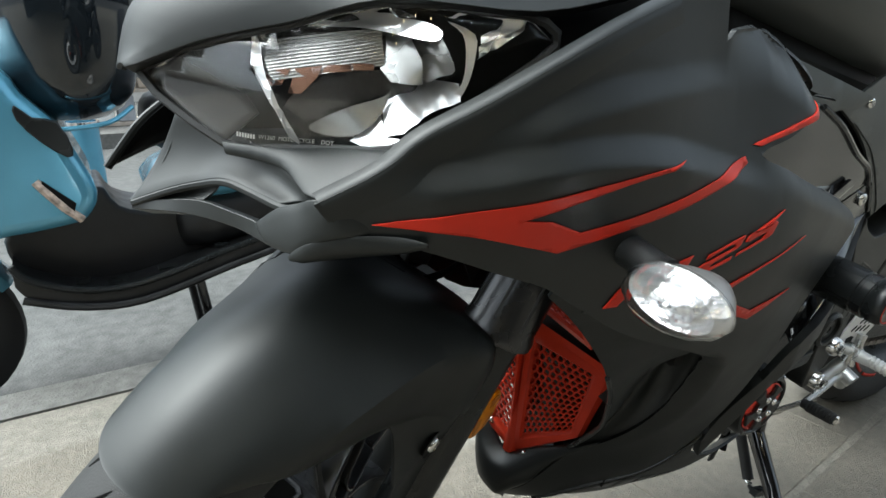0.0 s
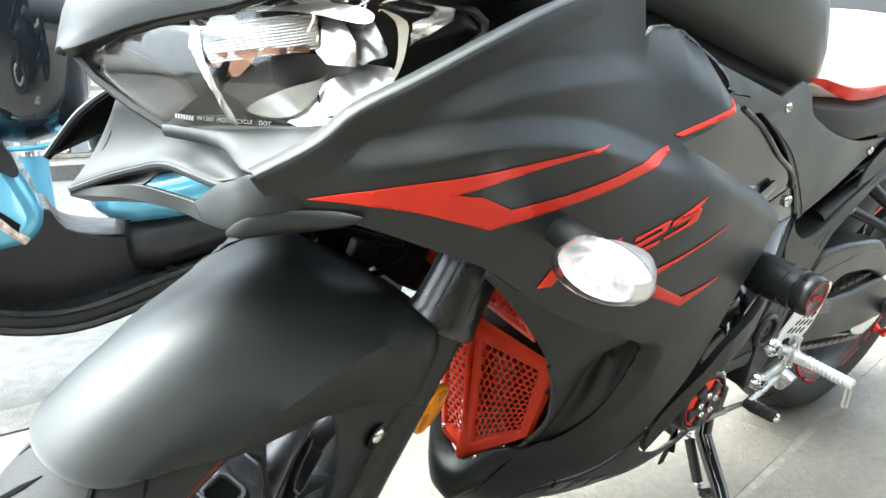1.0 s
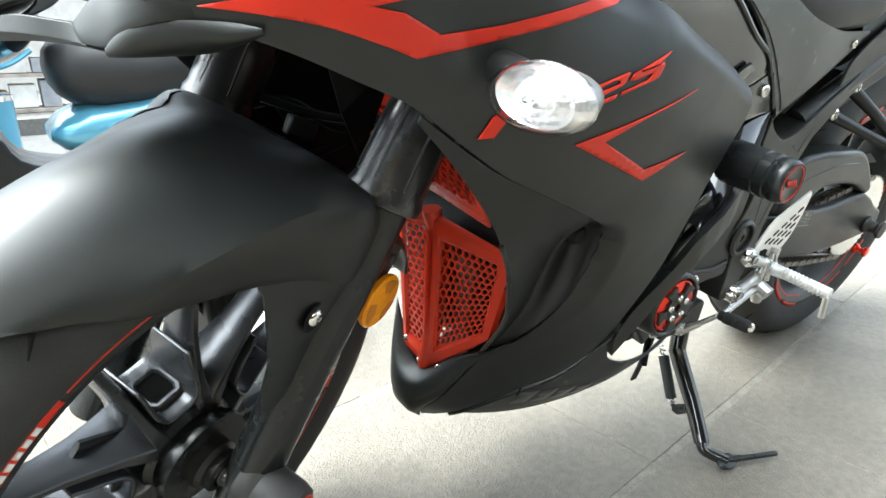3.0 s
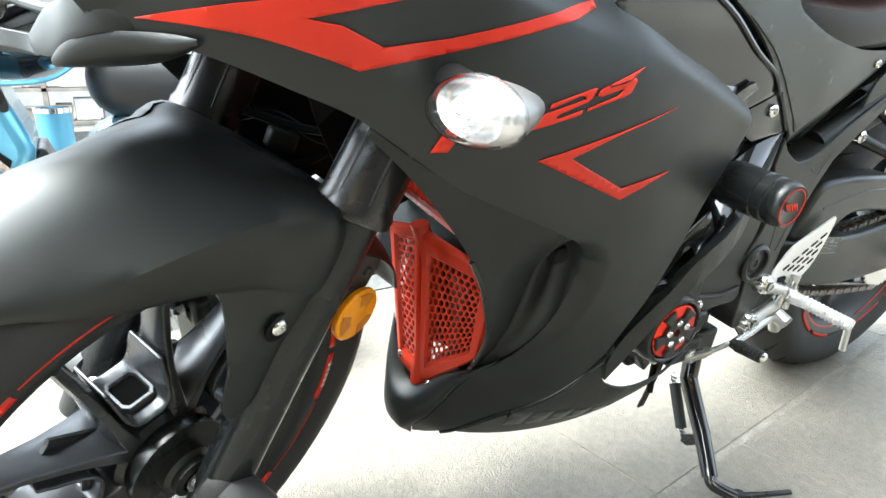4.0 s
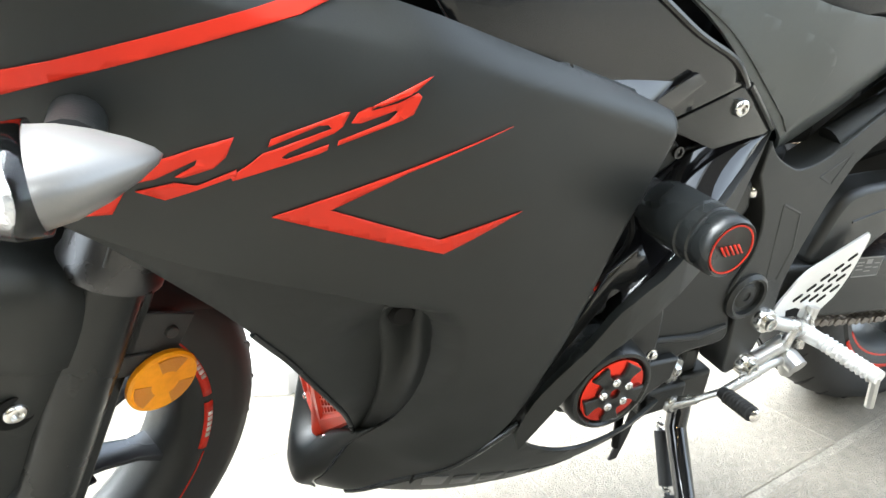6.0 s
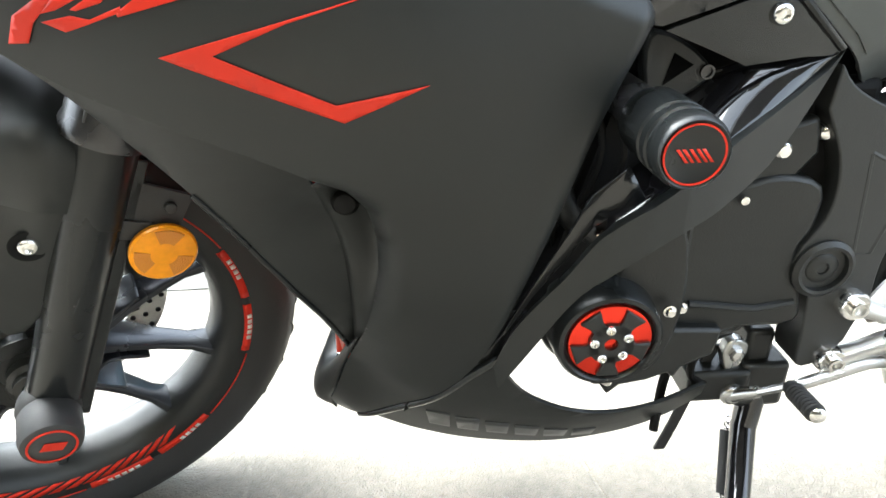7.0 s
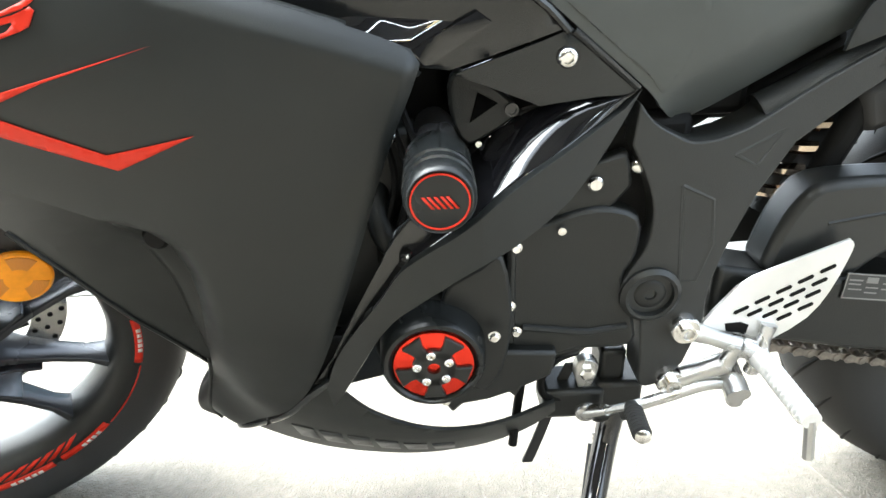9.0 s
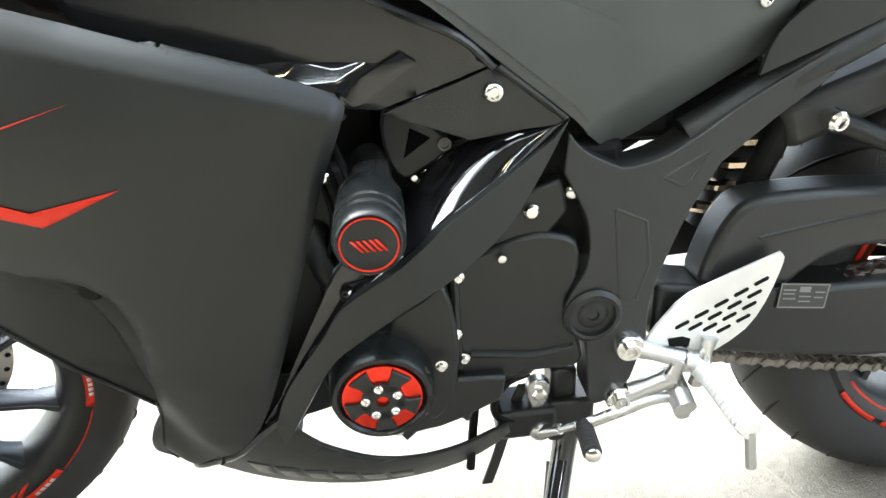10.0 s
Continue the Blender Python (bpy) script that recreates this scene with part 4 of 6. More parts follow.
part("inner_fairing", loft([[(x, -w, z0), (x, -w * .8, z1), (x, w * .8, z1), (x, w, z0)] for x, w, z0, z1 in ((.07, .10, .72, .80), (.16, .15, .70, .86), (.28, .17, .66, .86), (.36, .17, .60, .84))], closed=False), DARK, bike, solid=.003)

# ---- turn signal ----
sig = part("turn_signal", tube(spline([(.248, -.205, .678), (.248, -.225, .677), (.247, -.252, .675)], 4), [.0145, .0135, .013, .0125, .0125, .0125, .0125, .013, .014], 16), CAST, bike, "black turn signal with a clear lens")
sig_ax = Vector((math.cos(radians(-174.7)), math.sin(radians(-174.7)), -.047)).normalized()
sig_up = (Vector((0, 0, 1)) - sig_ax * sig_ax.z).normalized()
sig_side = sig_ax.cross(sig_up)
SIGM = Matrix.Translation((.236, -.2747, .6735)) @ Matrix((sig_side, sig_up, sig_ax)).transposed().to_4x4() @ Matrix.Rotation(-.05, 4, "Z")
egg = lambda prof, segs=32: lathe([(r, (h - .004) * (1.03 if h > .004 else .944)) for r, h in prof], SIGM @ Matrix.Diagonal((1.54, .824, 1, 1)), segs)
part("signal_body", egg([(0, -.046), (.004, -.043), (.010, -.034), (.0165, -.021), (.0212, -.008), (.0228, .003)]), SIGBODY, sig, "satin grey signal body")
PEARL = material("pearl_reflector", (.60, .60, .61), .2, metal=.85, grain=1.0, scale=210)
sl = part("signal_lens", egg([(.0240, .002), (.0236, .012), (.020, .021), (.014, .028), (.007, .031), (0, .032)]), GLASS, sig, "clear faceted lens", solid=.0015)
sl.visible_shadow = False
part("signal_reflector", egg([(.0236, .0035), (.0232, .0105), (.0205, .0150), (.0165, .0115), (.0125, .0165), (.0095, .0135), (.005, .017), (0, .0155)], 22), PEARL, sig, "bright faceted reflector", smooth=4)
part("bulb", egg([(.0035, .014), (.0035, .019), (.002, .021), (0, .0215)]), CHROME, sig, "chromed bulb")
part("signal_gasket", lathe([(.021, 0), (.023, .003), (.018, .005), (.013, .006)], along((.243, -.207, .678), (.246, -.24, .677)), 20), DARK, sig)

# ---- crash slider ----
sa, sb = Vector((.656, -.09, .553)), Vector((.655, -.254, .552))
cs = part("crash_slider", tube([sa, sa.lerp(sb, .3), sa.lerp(sb, .5)], [.0185, .0185, .019], 24), GUARDM, bike, "black crash slider with a red ring on its end cap")
sm = along(sa.lerp(sb, .49), sb)
L = (sb - sa).length * .51 / .53
part("slider_puck", lathe([(.017, 0), (.0240, .004), (.0258, .010), (.0262, .020), (.0262, L * .53 - .034), (.0246, L * .53 - .033), (.0246, L * .53 - .030), (.0260, L * .53 - .029), (.0260, L * .53 - .021), (.0244, L * .53 - .020), (.0244, L * .53 - .017), (.0258, L * .53 - .015), (.0254, L * .53 - .006), (.0236, L * .53 - .001), (.0226, L * .53), (.0212, L * .53 - .001), (0, L * .53 - .001)], sm, 40), SATIN, cs, "turned nylon puck")
part("red_ring", lathe([(.0194, L * .53 - .0008), (.0206, L * .53 - .0008), (.0206, L * .53), (.0194, L * .53)], sm, 40, True), RED, cs)
for d in (-.0100, -.0062, -.0018, .0026, .0066):
    bm = bmesh.new()
    vs = [bm.verts.new(sm @ Vector((-(d + a), b, L * .53 - .0004))) for a, b in ((-.003, -.005), (-.0008, -.005), (.0062, .004), (.0040, .004))]
    bm.faces.new(vs)
    part("mark_shape", bm, RED, cs, solid=.0004)

# ---- engine ----
part("crankcase", joined(prism([(.60, .42), (.70, .44), (.83, .46), (.845, .36), (.80, .305), (.72, .292), (.64, .290), (.60, .32)], -.115, .12), prism([(.52, .36), (.62, .33), (.64, .56), (.52, .56)], -.11, .11)), CAST, bike, "black cast engine cases", bevel=.008)
part("engine_cover", prism(spline([(.722, .452), (.755, .470), (.80, .482), (.840, .470), (.842, .430), (.832, .405), (.845, .365), (.848, .325), (.79, .322), (.735, .305), (.722, .340)], 3, True), -.126, -.09), CAST, bike, "black engine side cover", bevel=.006)
part("engine_rib", joined(tube([(.735, -.127, .355), (.80, -.127, .345), (.84, -.126, .35)], .004, 8), tube([(.722, -.127, .452), (.722, -.127, .34)], .005, 8)), CAST, bike)
CL = Vector((.645, -.160, .351))
cm = lambda d=0: Matrix.Translation(CL + Vector((0, -d, 0))) @ LEFT
stator = part("stator_cover", lathe([(0, -.045), (.058, -.045), (.057, -.026), (.055, -.022), (.0515, -.019), (.0508, -.010), (.0502, .002), (.0488, .011), (.0460, .0155), (.0425, .0165), (.0400, .0145), (.0390, .0105), (.038, .010), (0, .010)], cm(), 56), SATIN, bike, "black round engine cover with red inlay")
part("cover_tongue", prism(spline([(.655, .402), (.690, .436), (.712, .446), (.722, .38), (.712, .315), (.685, .295)], 3, True), -.146, -.10), CAST, stator, bevel=.008)
part("red_inlay", lathe([(.0378, .0105), (.0375, .0145), (.0345, .0155), (0, .0155)], cm(), 48), ANOD, stator, "red anodised inlay")
for k in range(5):
    a = radians(90 + 36 + 72 * k)
    pts = [(CL.x + r * math.cos(a + d), CL.z + r * math.sin(a + d)) for r, d in ((.0133, -.55), (.025, -.26), (.0365, -.30), (.0365, .30), (.025, .26), (.0133, .55))]
    part("star_arm", prism(pts, CL.y - .0190, CL.y - .014), CAST, stator, bevel=.0015)
    b = radians(90 + 72 * k + 8)
    part("screw", screw(Matrix.Translation((CL.x + .0158 * math.cos(b), CL.y - .0190, CL.z + .0158 * math.sin(b))) @ LEFT, .0047, .0035), STEEL, stator, "bright steel screw")
part("star_hub", lathe([(.0062, .0190), (.0205, .0190), (.0205, .014), (.0062, .014)], cm(), 30, True), CAST, stator)
for x, y, z in ((.726, -.128, .447), (.721, -.130, .384), (.703, -.157, .369), (.728, -.128, .352), (.655, -.150, .288)):
    part("engine_bolt", lathe([(.0062, 0), (.0062, .002), (.0045, .0025), (.0045, .005), (.0036, .006), (0, .006)], to_left(x, y, z), 12), STEEL, bike, "bright flange bolt")
part("sump_rim", prism([(.598, .325), (.612, .300), (.640, .286), (.655, .268), (.662, .256), (.674, .268), (.700, .272), (.722, .280), (.728, .272), (.735, .286), (.765, .300), (.770, .330), (.70, .335)], -.138, -.10), CAST, bike, "black sump casing rim", bevel=.004)
part("oil_sump", joined(prism([(.63, .30), (.75, .30), (.742, .275), (.70, .266), (.66, .262), (.64, .276)], -.10, .09), block(.03, .02, .02, pose(.665, -.108, .262))), CAST, bike, bevel=.006)
part("coolant_pipe", tube(spline([(.62, -.06, .47), (.60, -.11, .50), (.61, -.13, .46), (.65, -.12, .42)], 5), .012, 12), CAST, bike)
for d in (0, .012, .026):
    part("engine_cable", tube(spline([(.60 + d, -.12, .59), (.62 + d, -.13 - d, .52), (.60 + d, -.125, .44), (.62, -.1, .38)], 5), .0032, 6), DARK, bike)
for k, (x, z, c) in enumerate(((.628, .470, STEEL), (.634, .455, ANOD), (.622, .448, STEEL), (.640, .44, BRONZE), (.618, .56, STEEL), (.60, .545, STEEL))):
    part("engine_fitting", lathe([(.005, 0), (.0055, .004), (.003, .006), (0, .006)], to_left(x, -.135, z), 10), c, bike, "small metal fitting")
# added dark blocks stand in for the shade of the engine bay
part("bay_shade", joined(block(.20, .16, .28, pose(.57, 0, .52)), block(.22, .14, .14, pose(.71, 0, .55))), DARK, bike, bevel=.01)
part("frame_gusset", prism(spline([(.676, .606), (.70, .597), (.722, .580), (.727, .566), (.70, .548), (.684, .542), (.672, .56), (.668, .59)], 2, True), -.112, -.095), CAST, bike, "black frame gusset with a triangular hole", bevel=.003)
# black plate on the gusset in place of a shaded opening
part("gusset_hole", prism([(.693, .588), (.710, .578), (.686, .562)], -.1132, -.1118), HOLESHADE, bike, "black plate painted as the shade of a triangular hole")
part("gusset_bolt", lathe([(.006, 0), (.006, .003), (.004, .003), (.004, .001), (0, .001)], to_left(.722, -.112, .572), 14), GUARDM, bike)
for k, (x, z, r) in enumerate(((.717, .557, .0055), (.705, .5465, .003), (.694, .541, .0042))):
    part("engine_fitting", lathe([(r, -.01), (r, .002), (r * .7, .005), (0, .005)], to_left(x, -.104, z), 10), STEEL, bike, "small metal fitting")

part("engine_fitting", lathe([(.009, -.02), (.009, -.002), (.007, .003), (.004, .005), (0, .005)], to_left(.836, -.116, .517), 14), STEEL, bike, "bright rounded fitting")
part("engine_fitting", lathe([(.0045, 0), (.004, .003), (0, .004)], to_left(.768, -.128, .462), 10), STEEL, bike, "small metal fitting")

# ---- tank cover, gloss inset and lower arm ----
tank_side = thin_plate([(.40, .735, -.160), (.55, .74, -.150), (.62, .72, -.146), (.669, .613, -.140), (.761, .641, -.136), (.829, .588, -.121), (.74, .58, -.134), (.60, .66, -.146), (.56, .80, -.140), (.70, .70, -.142)])
part("tank_cover", sheet(spline([(.44, .735), (.50, .752), (.56, .752), (.62, .728), (.685, .690), (.735, .666), (.762, .641)], 3) + [(.700, .622), (.669, .613), (.62, .62), (.56, .64), (.48, .68)], lambda x, z: tank_side(x, z), .02), TANKG, bike, "gloss black tank side cover", bevel=.002, solid=.004)
part("tank_cover_rear", sheet([(.765, .640), (.829, .588), (.821, .583), (.790, .5835), (.742, .580), (.705, .596), (.672, .6095), (.700, .6185), (.740, .631)], tank_side, .02), TANKS, bike, "satin black tank cover corner", bevel=.0018, solid=.004)
part("cover_lip", tube([(x, tank_side(x, z) - .0005, z) for x, z in spline([(.57, .748), (.625, .7235), (.685, .6875), (.735, .6635), (.762, .638)], 4)], .0034, 8), TANKG, bike, "gloss black cover lip")
part("cover_lip", tube([(x, tank_side(x, z) - .0005, z) for x, z in spline([(.766, .6385), (.798, .612), (.826, .5885)], 4)], .0034, 8), TANKS, bike, "satin black cover lip")
part("screw", screw(to_left(.762, tank_side(.762, .618) - .001, .618), .0085, .005), STEEL, bike, "bright steel screw")
part("winglet", joined(sheet([(.56, .655), (.627, .6575), (.690, .6575), (.640, .632), (.60, .636)], lambda x, z: -.155 + .1 * (x - .56) + .45 * (z - .645), .02), sheet([(.690, .6565), (.702, .648), (.652, .618), (.612, .634), (.640, .632)], lambda x, z: -.152 + .05 * (x - .6), .02)), GLOSS, bike, "gloss black air winglet", bevel=.003, solid=.004)
arm_y = lambda x: float(np.interp(x, (.546, .59, .63, .66, .69, .72, .75, .80, .83), (-.168, -.185, -.193, -.191, -.185, -.174, -.160, -.136, -.121)))
arm_out = spline([(.546, .300), (.560, .325), (.579, .360), (.597, .392), (.620, .420), (.658, .445), (.690, .461), (.722, .474), (.768, .502), (.803, .545), (.830, .587)], 3) + spline([(.815, .573), (.770, .550), (.717, .524), (.676, .496), (.641, .477), (.621, .462), (.600, .430), (.579, .401), (.556, .363), (.542, .325)], 3)
part("lower_arm", sheet(arm_out, lambda x, z: arm_y(x), .015), MATTE, bike, "matte black lower fairing arm", bevel=.004, solid=.010, segs=3)
inset_low = spline([(.625, -.186, .464), (.676, -.181, .495), (.717, -.169, .523), (.770, -.145, .549), (.825, -.1195, .5835)], 4)
inset_top = spline([(.664, -.098, .500), (.690, -.098, .536), (.724, -.102, .566), (.770, -.112, .582), (.824, -.119, .5838)], 4)
part("gloss_inset", loft([[Vector(a).lerp(Vector(b), u) + Vector((0, -.0035, .0015)) * math.sin(u * math.pi) for u in np.linspace(0, 1, 10)] for a, b in zip(inset_low, inset_top)], closed=False), GLOSS, bike, "gloss black fairing inset", solid=-.003, smooth=60)
part("gloss_trim", tube([(.770, -.113, .582), (.724, -.104, .567), (.69, -.100, .537), (.664, -.100, .501)], .0028, 8), GLOSS, bike)
# added dark filler in place of the shade between cowl and arm
part("fairing_shade", prism([(.515, .318), (.548, .318), (.60, .385), (.655, .44), (.672, .51), (.64, .55), (.60, .42), (.56, .36)], -.135, -.10), DARK, bike, "added dark filler for the shade inside the fairing")
# added dark sheets that close the fairing seam with painted shade
part("seam_gap_shade", sheet([(.455, .225), (.49, .248), (.555, .320), (.605, .385), (.585, .41), (.53, .352), (.47, .272)], lambda x, z: -.108, .03), DARK, bike, "added dark sheet for the shade behind the fairing seam", solid=.003)
part("seam_gap_shade", sheet([(.530, .350), (.545, .372), (.575, .372), (.582, .350), (.567, .320), (.551, .303), (.538, .316)], lambda x, z: -.150, .03), DARK, bike, "added dark sheet for the shade behind the fairing seam", solid=.003)
part("gloss_strip", sheet([(.538, .322), (.556, .361), (.580, .402), (.601, .432), (.622, .464), (.642, .478), (.660, .488), (.645, .515), (.618, .490), (.598, .448), (.575, .405), (.55, .355), (.528, .322)], lambda x, z: -.160 - .14 * (x - .55), .02), TANKG, bike, "gloss black strip behind the fairing edge", solid=.004)

# ---- tank, seat, tail ----
def ring(x, half, z0, z1, n=20, p=2.6):
    out = []
    for a in np.linspace(0, 2 * math.pi, n, endpoint=False):
        c, s = math.cos(a), math.sin(a)
        out.append((x, half * math.copysign(abs(c) ** (2 / p), c), (z0 + z1) / 2 + (z1 - z0) / 2 * math.copysign(abs(s) ** (2 / p), s)))
    return out


part("fuel_tank", loft([ring(x, h, a, b) for x, h, a, b in ((.38, .08, .842, .88), (.42, .125, .828, .93), (.50, .146, .806, .965), (.60, .150, .780, .965), (.68, .146, .760, .93), (.74, .132, .748, .87), (.79, .11, .745, .82), (.82, .09, .745, .79))]), PANEL, bike, "satin black fuel tank", bevel=.0)
# added dark block: shade in the gap under the tank
part("panel_gap_shade", block(.16, .19, .08, pose(.745, 0, .665, 0, 30)), DARK, bike, bevel=.01)
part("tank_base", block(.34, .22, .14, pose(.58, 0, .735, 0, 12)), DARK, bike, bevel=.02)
part("tank_shoulder", sheet(spline([(.42, .815), (.50, .797), (.60, .771), (.668, .753)], 3) + [(.640, .742), (.605, .742), (.56, .735), (.48, .73), (.43, .74)], lambda x, z: -.146 + .25 * max(0, z - .755), .02), PANEL, bike, "matte black tank shoulder", bevel=.002, solid=.004)
side_cover = thin_plate([(.835, .59, -.124), (.87, .555, -.122), (.98, .604, -.122), (.867, .656, -.134), (.74, .70, -.138), (.66, .746, -.140), (.72, .774, -.130), (.76, .75, -.134), (.93, .69, -.130), (1.0, .66, -.124)])
def side_creased(x, z):
    """The lower half of the side panel falls inwards under a soft crease."""
    d = (.588 + .545 * (x - .855) - z) * .88
    return side_cover(x, z) + (.62 * d if d > .006 else .62 * max(0, d + .006) ** 2 / .024) * min(1, max(0, (x - .82) / .05))


part("side_panel", sheet(spline([(.613, .743), (.673, .714), (.715, .686), (.753, .654), (.80, .615), (.835, .585), (.848, .570)], 2) + spline([(.862, .557), (.885, .554), (.93, .577), (.978, .604), (1.03, .632), (1.10, .668)], 2) + spline([(1.03, .690), (.93, .690), (.84, .704), (.782, .722), (.752, .736), (.740, .758)], 3) + [(.725, .771), (.709, .774), (.66, .759)], side_creased, .012), PANEL, bike, "black frame side panel", bevel=.003, solid=.004)
part("side_pad", sheet(spline([(.655, .7245), (.70, .7165), (.76, .699), (.815, .683), (.846, .672), (.865, .661), (.871, .650), (.868, .633), (.860, .607), (.846, .583)], 3) + spline([(.832, .600), (.80, .626), (.755, .663), (.718, .691), (.68, .712)], 3), lambda x, z: side_creased(x, z) - .0016, .012), PANEL, bike, "raised charcoal knee pad", bevel=.0015, solid=.003)
for x, z in ((.678, .745), (.985, .672)):
    part("screw", screw(to_left(x, side_cover(x, z) - .001, z), .0062, .0035), STEEL, bike, "bright steel screw")
seat = part("rider_seat", loft([ring(x, h, a, b, p=3) for x, h, a, b in ((.745, .095, .70, .765), (.80, .125, .68, .758), (.90, .136, .67, .758), (1.0, .14, .68, .775), (1.06, .13, .69, .81), (1.09, .11, .70, .84))]), SEATM, bike, "black seat with a red side trim and pale top")
part("seat_top", loft([ring(x, h, a, b, p=2.6) for x, h, a, b in ((.738, .085, .755, .785), (.80, .118, .742, .784), (.90, .130, .740, .786), (1.0, .134, .755, .80), (1.06, .125, .78, .838), (1.09, .105, .80, .865))]), material("pale_seat_vinyl", (.42, .41, .40), .5, grain=.3, scale=600, blotch=.1), seat, "pale grey seat top")
part("seat_trim", sheet(spline([(.745, .777), (.785, .763), (.823, .752), (.88, .753), (.94, .760), (1.0, .772), (1.05, .790)], 3) + spline([(1.0, .782), (.93, .773), (.87, .768), (.817, .769), (.78, .776)], 3), lambda x, z: -.1385 + .35 * max(0, .82 - x), .02), RED, seat, "red seat trim", solid=.002)
part("passenger_seat", loft([ring(x, h, a, b, p=3) for x, h, a, b in ((1.10, .10, .80, .90), (1.22, .11, .82, .915), (1.36, .09, .85, .93), (1.44, .06, .87, .93))]), SEATM, bike, "black passenger seat")
part("tail_cowl", loft([ring(x, h, a, b, p=3) for x, h, a, b in ((1.02, .12, .62, .72), (1.15, .12, .66, .82), (1.30, .11, .72, .85), (1.45, .08, .78, .88), (1.56, .05, .83, .89))]), MATTE, bike, "matte black tail cowl")
part("tail_wing", sheet(spline([(.99, .612), (1.0, .645), (1.03, .672), (1.08, .70)], 3) + [(1.25, .80), (1.35, .80), (1.2, .70), (1.10, .655)], lambda x, z: -.128, .04), MATTE, bike, "black tail side panel", bevel=.002, solid=.004)
part("under_tail", joined(block(.34, .15, .05, pose(1.22, 0, .60, 0, -20)), block(.08, .16, .16, pose(1.46, 0, .68, 0, -20))), PLASTIC, bike, bevel=.01)

# ---- frame and swingarm ----
part("frame", prism(spline([(.828, .577), (.842, .560), (.865, .546), (.886, .540), (.925, .551), (.985, .591), (1.05, .628)], 3) + [(1.06, .608), (1.014, .574), (.969, .536), (.945, .49)] + spline([(.938, .470), (.925, .43), (.917, .39), (.918, .352)], 3) + spline([(.905, .30), (.885, .275), (.862, .272), (.858, .31), (.853, .360)], 3) + spline([(.835, .376), (.829, .392), (.835, .410), (.850, .440), (.852, .47), (.845, .500), (.825, .540)], 3), -.127, -.085), FRAMEM, bike, "black steel frame plate", bevel=.013, segs=4)
for loop in ([(.917, .527), (.957, .549), (.938, .516)], [(.875, .50), (.905, .485), (.912, .44), (.902, .40), (.886, .40)]):
    part("frame_rib", tube([(x, -.1246, z) for x, z in spline(loop + [loop[0]], 1)], .0032, 8), FRAMEM, bike, "raised rim of a frame hollow")
part("pivot_boss", lathe([(0, -.03), (.031, -.03), (.030, .004), (.0255, .0075), (.0225, .0065), (.0215, -.002), (.016, -.003), (.0155, .0015), (.0135, .003), (.006, .003), (.005, 0), (0, 0)], to_left(.859, -.126, .387), 36), CAST, bike, "black swingarm pivot boss")
part("subframe_tube", tube([(.94, -.108, .560), (1.10, -.118, .645), (1.28, -.10, .745)], .016, 12, flat=.8), CAST, bike, "black subframe tube")
# added dark blocks that fill the frame openings with shade
part("frame_gap_shade", joined(block(.20, .15, .07, pose(.925, -.005, .590, 0, -29)), block(.10, .04, .12, pose(.838, -.085, .50)), block(.16, .14, .10, pose(.86, -.02, .60)), block(.12, .10, .16, pose(.97, -.02, .62))), DARK, bike, bevel=.01)
part("frame_bracket", joined(prism([(.78, .52), (.825, .533), (.832, .50), (.815, .478), (.76, .47)], -.121, -.105)), CAST, bike, bevel=.004)
part("frame_bolt", lathe([(.0125, 0), (.0125, .003), (.009, .0065), (0, .0075)], to_left(.797, -.122, .504) @ Matrix.Scale(.58, 4), 20), STEEL, bike, "bright steel frame bolt")
part("swingarm", prism(spline([(.93, .405), (1.04, .386), (1.20, .378), (1.33, .385), (1.41, .345)], 2) + [(1.455, .328), (1.46, .292), (1.42, .280)] + spline([(1.33, .276), (1.18, .279), (1.001, .311), (.93, .335)], 2), -.113, -.06), CAST, bike, "black box-section swingarm", bevel=.007, segs=3)
part("swingarm_truss", prism(spline([(.975, .395), (.982, .430), (.995, .465), (1.018, .487), (1.081, .491), (1.151, .487), (1.25, .476), (1.31, .437), (1.355, .392)], 3) + [(1.34, .378), (1.315, .388)] + spline([(1.285, .402), (1.24, .414), (1.17, .421), (1.128, .420), (1.096, .405), (1.070, .380)], 3), -.1105, -.065), material("satin_dark_swingarm", (.020, .0215, .0215), .38, grain=.1, scale=800, rough_var=.06), bike, "satin black arched swingarm truss", bevel=.009, segs=3)
part("truss_crease", tube([(x, -.1100, z) for x, z in spline([(1.03, .446), (1.09, .455), (1.16, .462), (1.24, .456)], 4)], .0022, 6), CAST, bike)
part("swingarm", mirrored(loft([[(x, -.105 + d, z) for z, d in ((a, 0), (b, 0), (b, .04), (a, .04))] for x, a, b in ((.93, .33, .43), (1.08, .335, .492), (1.25, .305, .455), (1.47, .285, .335))])), CAST, bike, "black box-section swingarm")

label = part("warning_label", prism([(1.062, .3925), (1.118, .3850), (1.116, .3540), (1.062, .3615)], -.1150, -.1142), GREYMARK, bike, "small dark warning label with white print")
LABELINK = material("faded_label_print", (.20, .20, .195), .5)
slant = lambda x, z: (x, z - .134 * (x - 1.062))
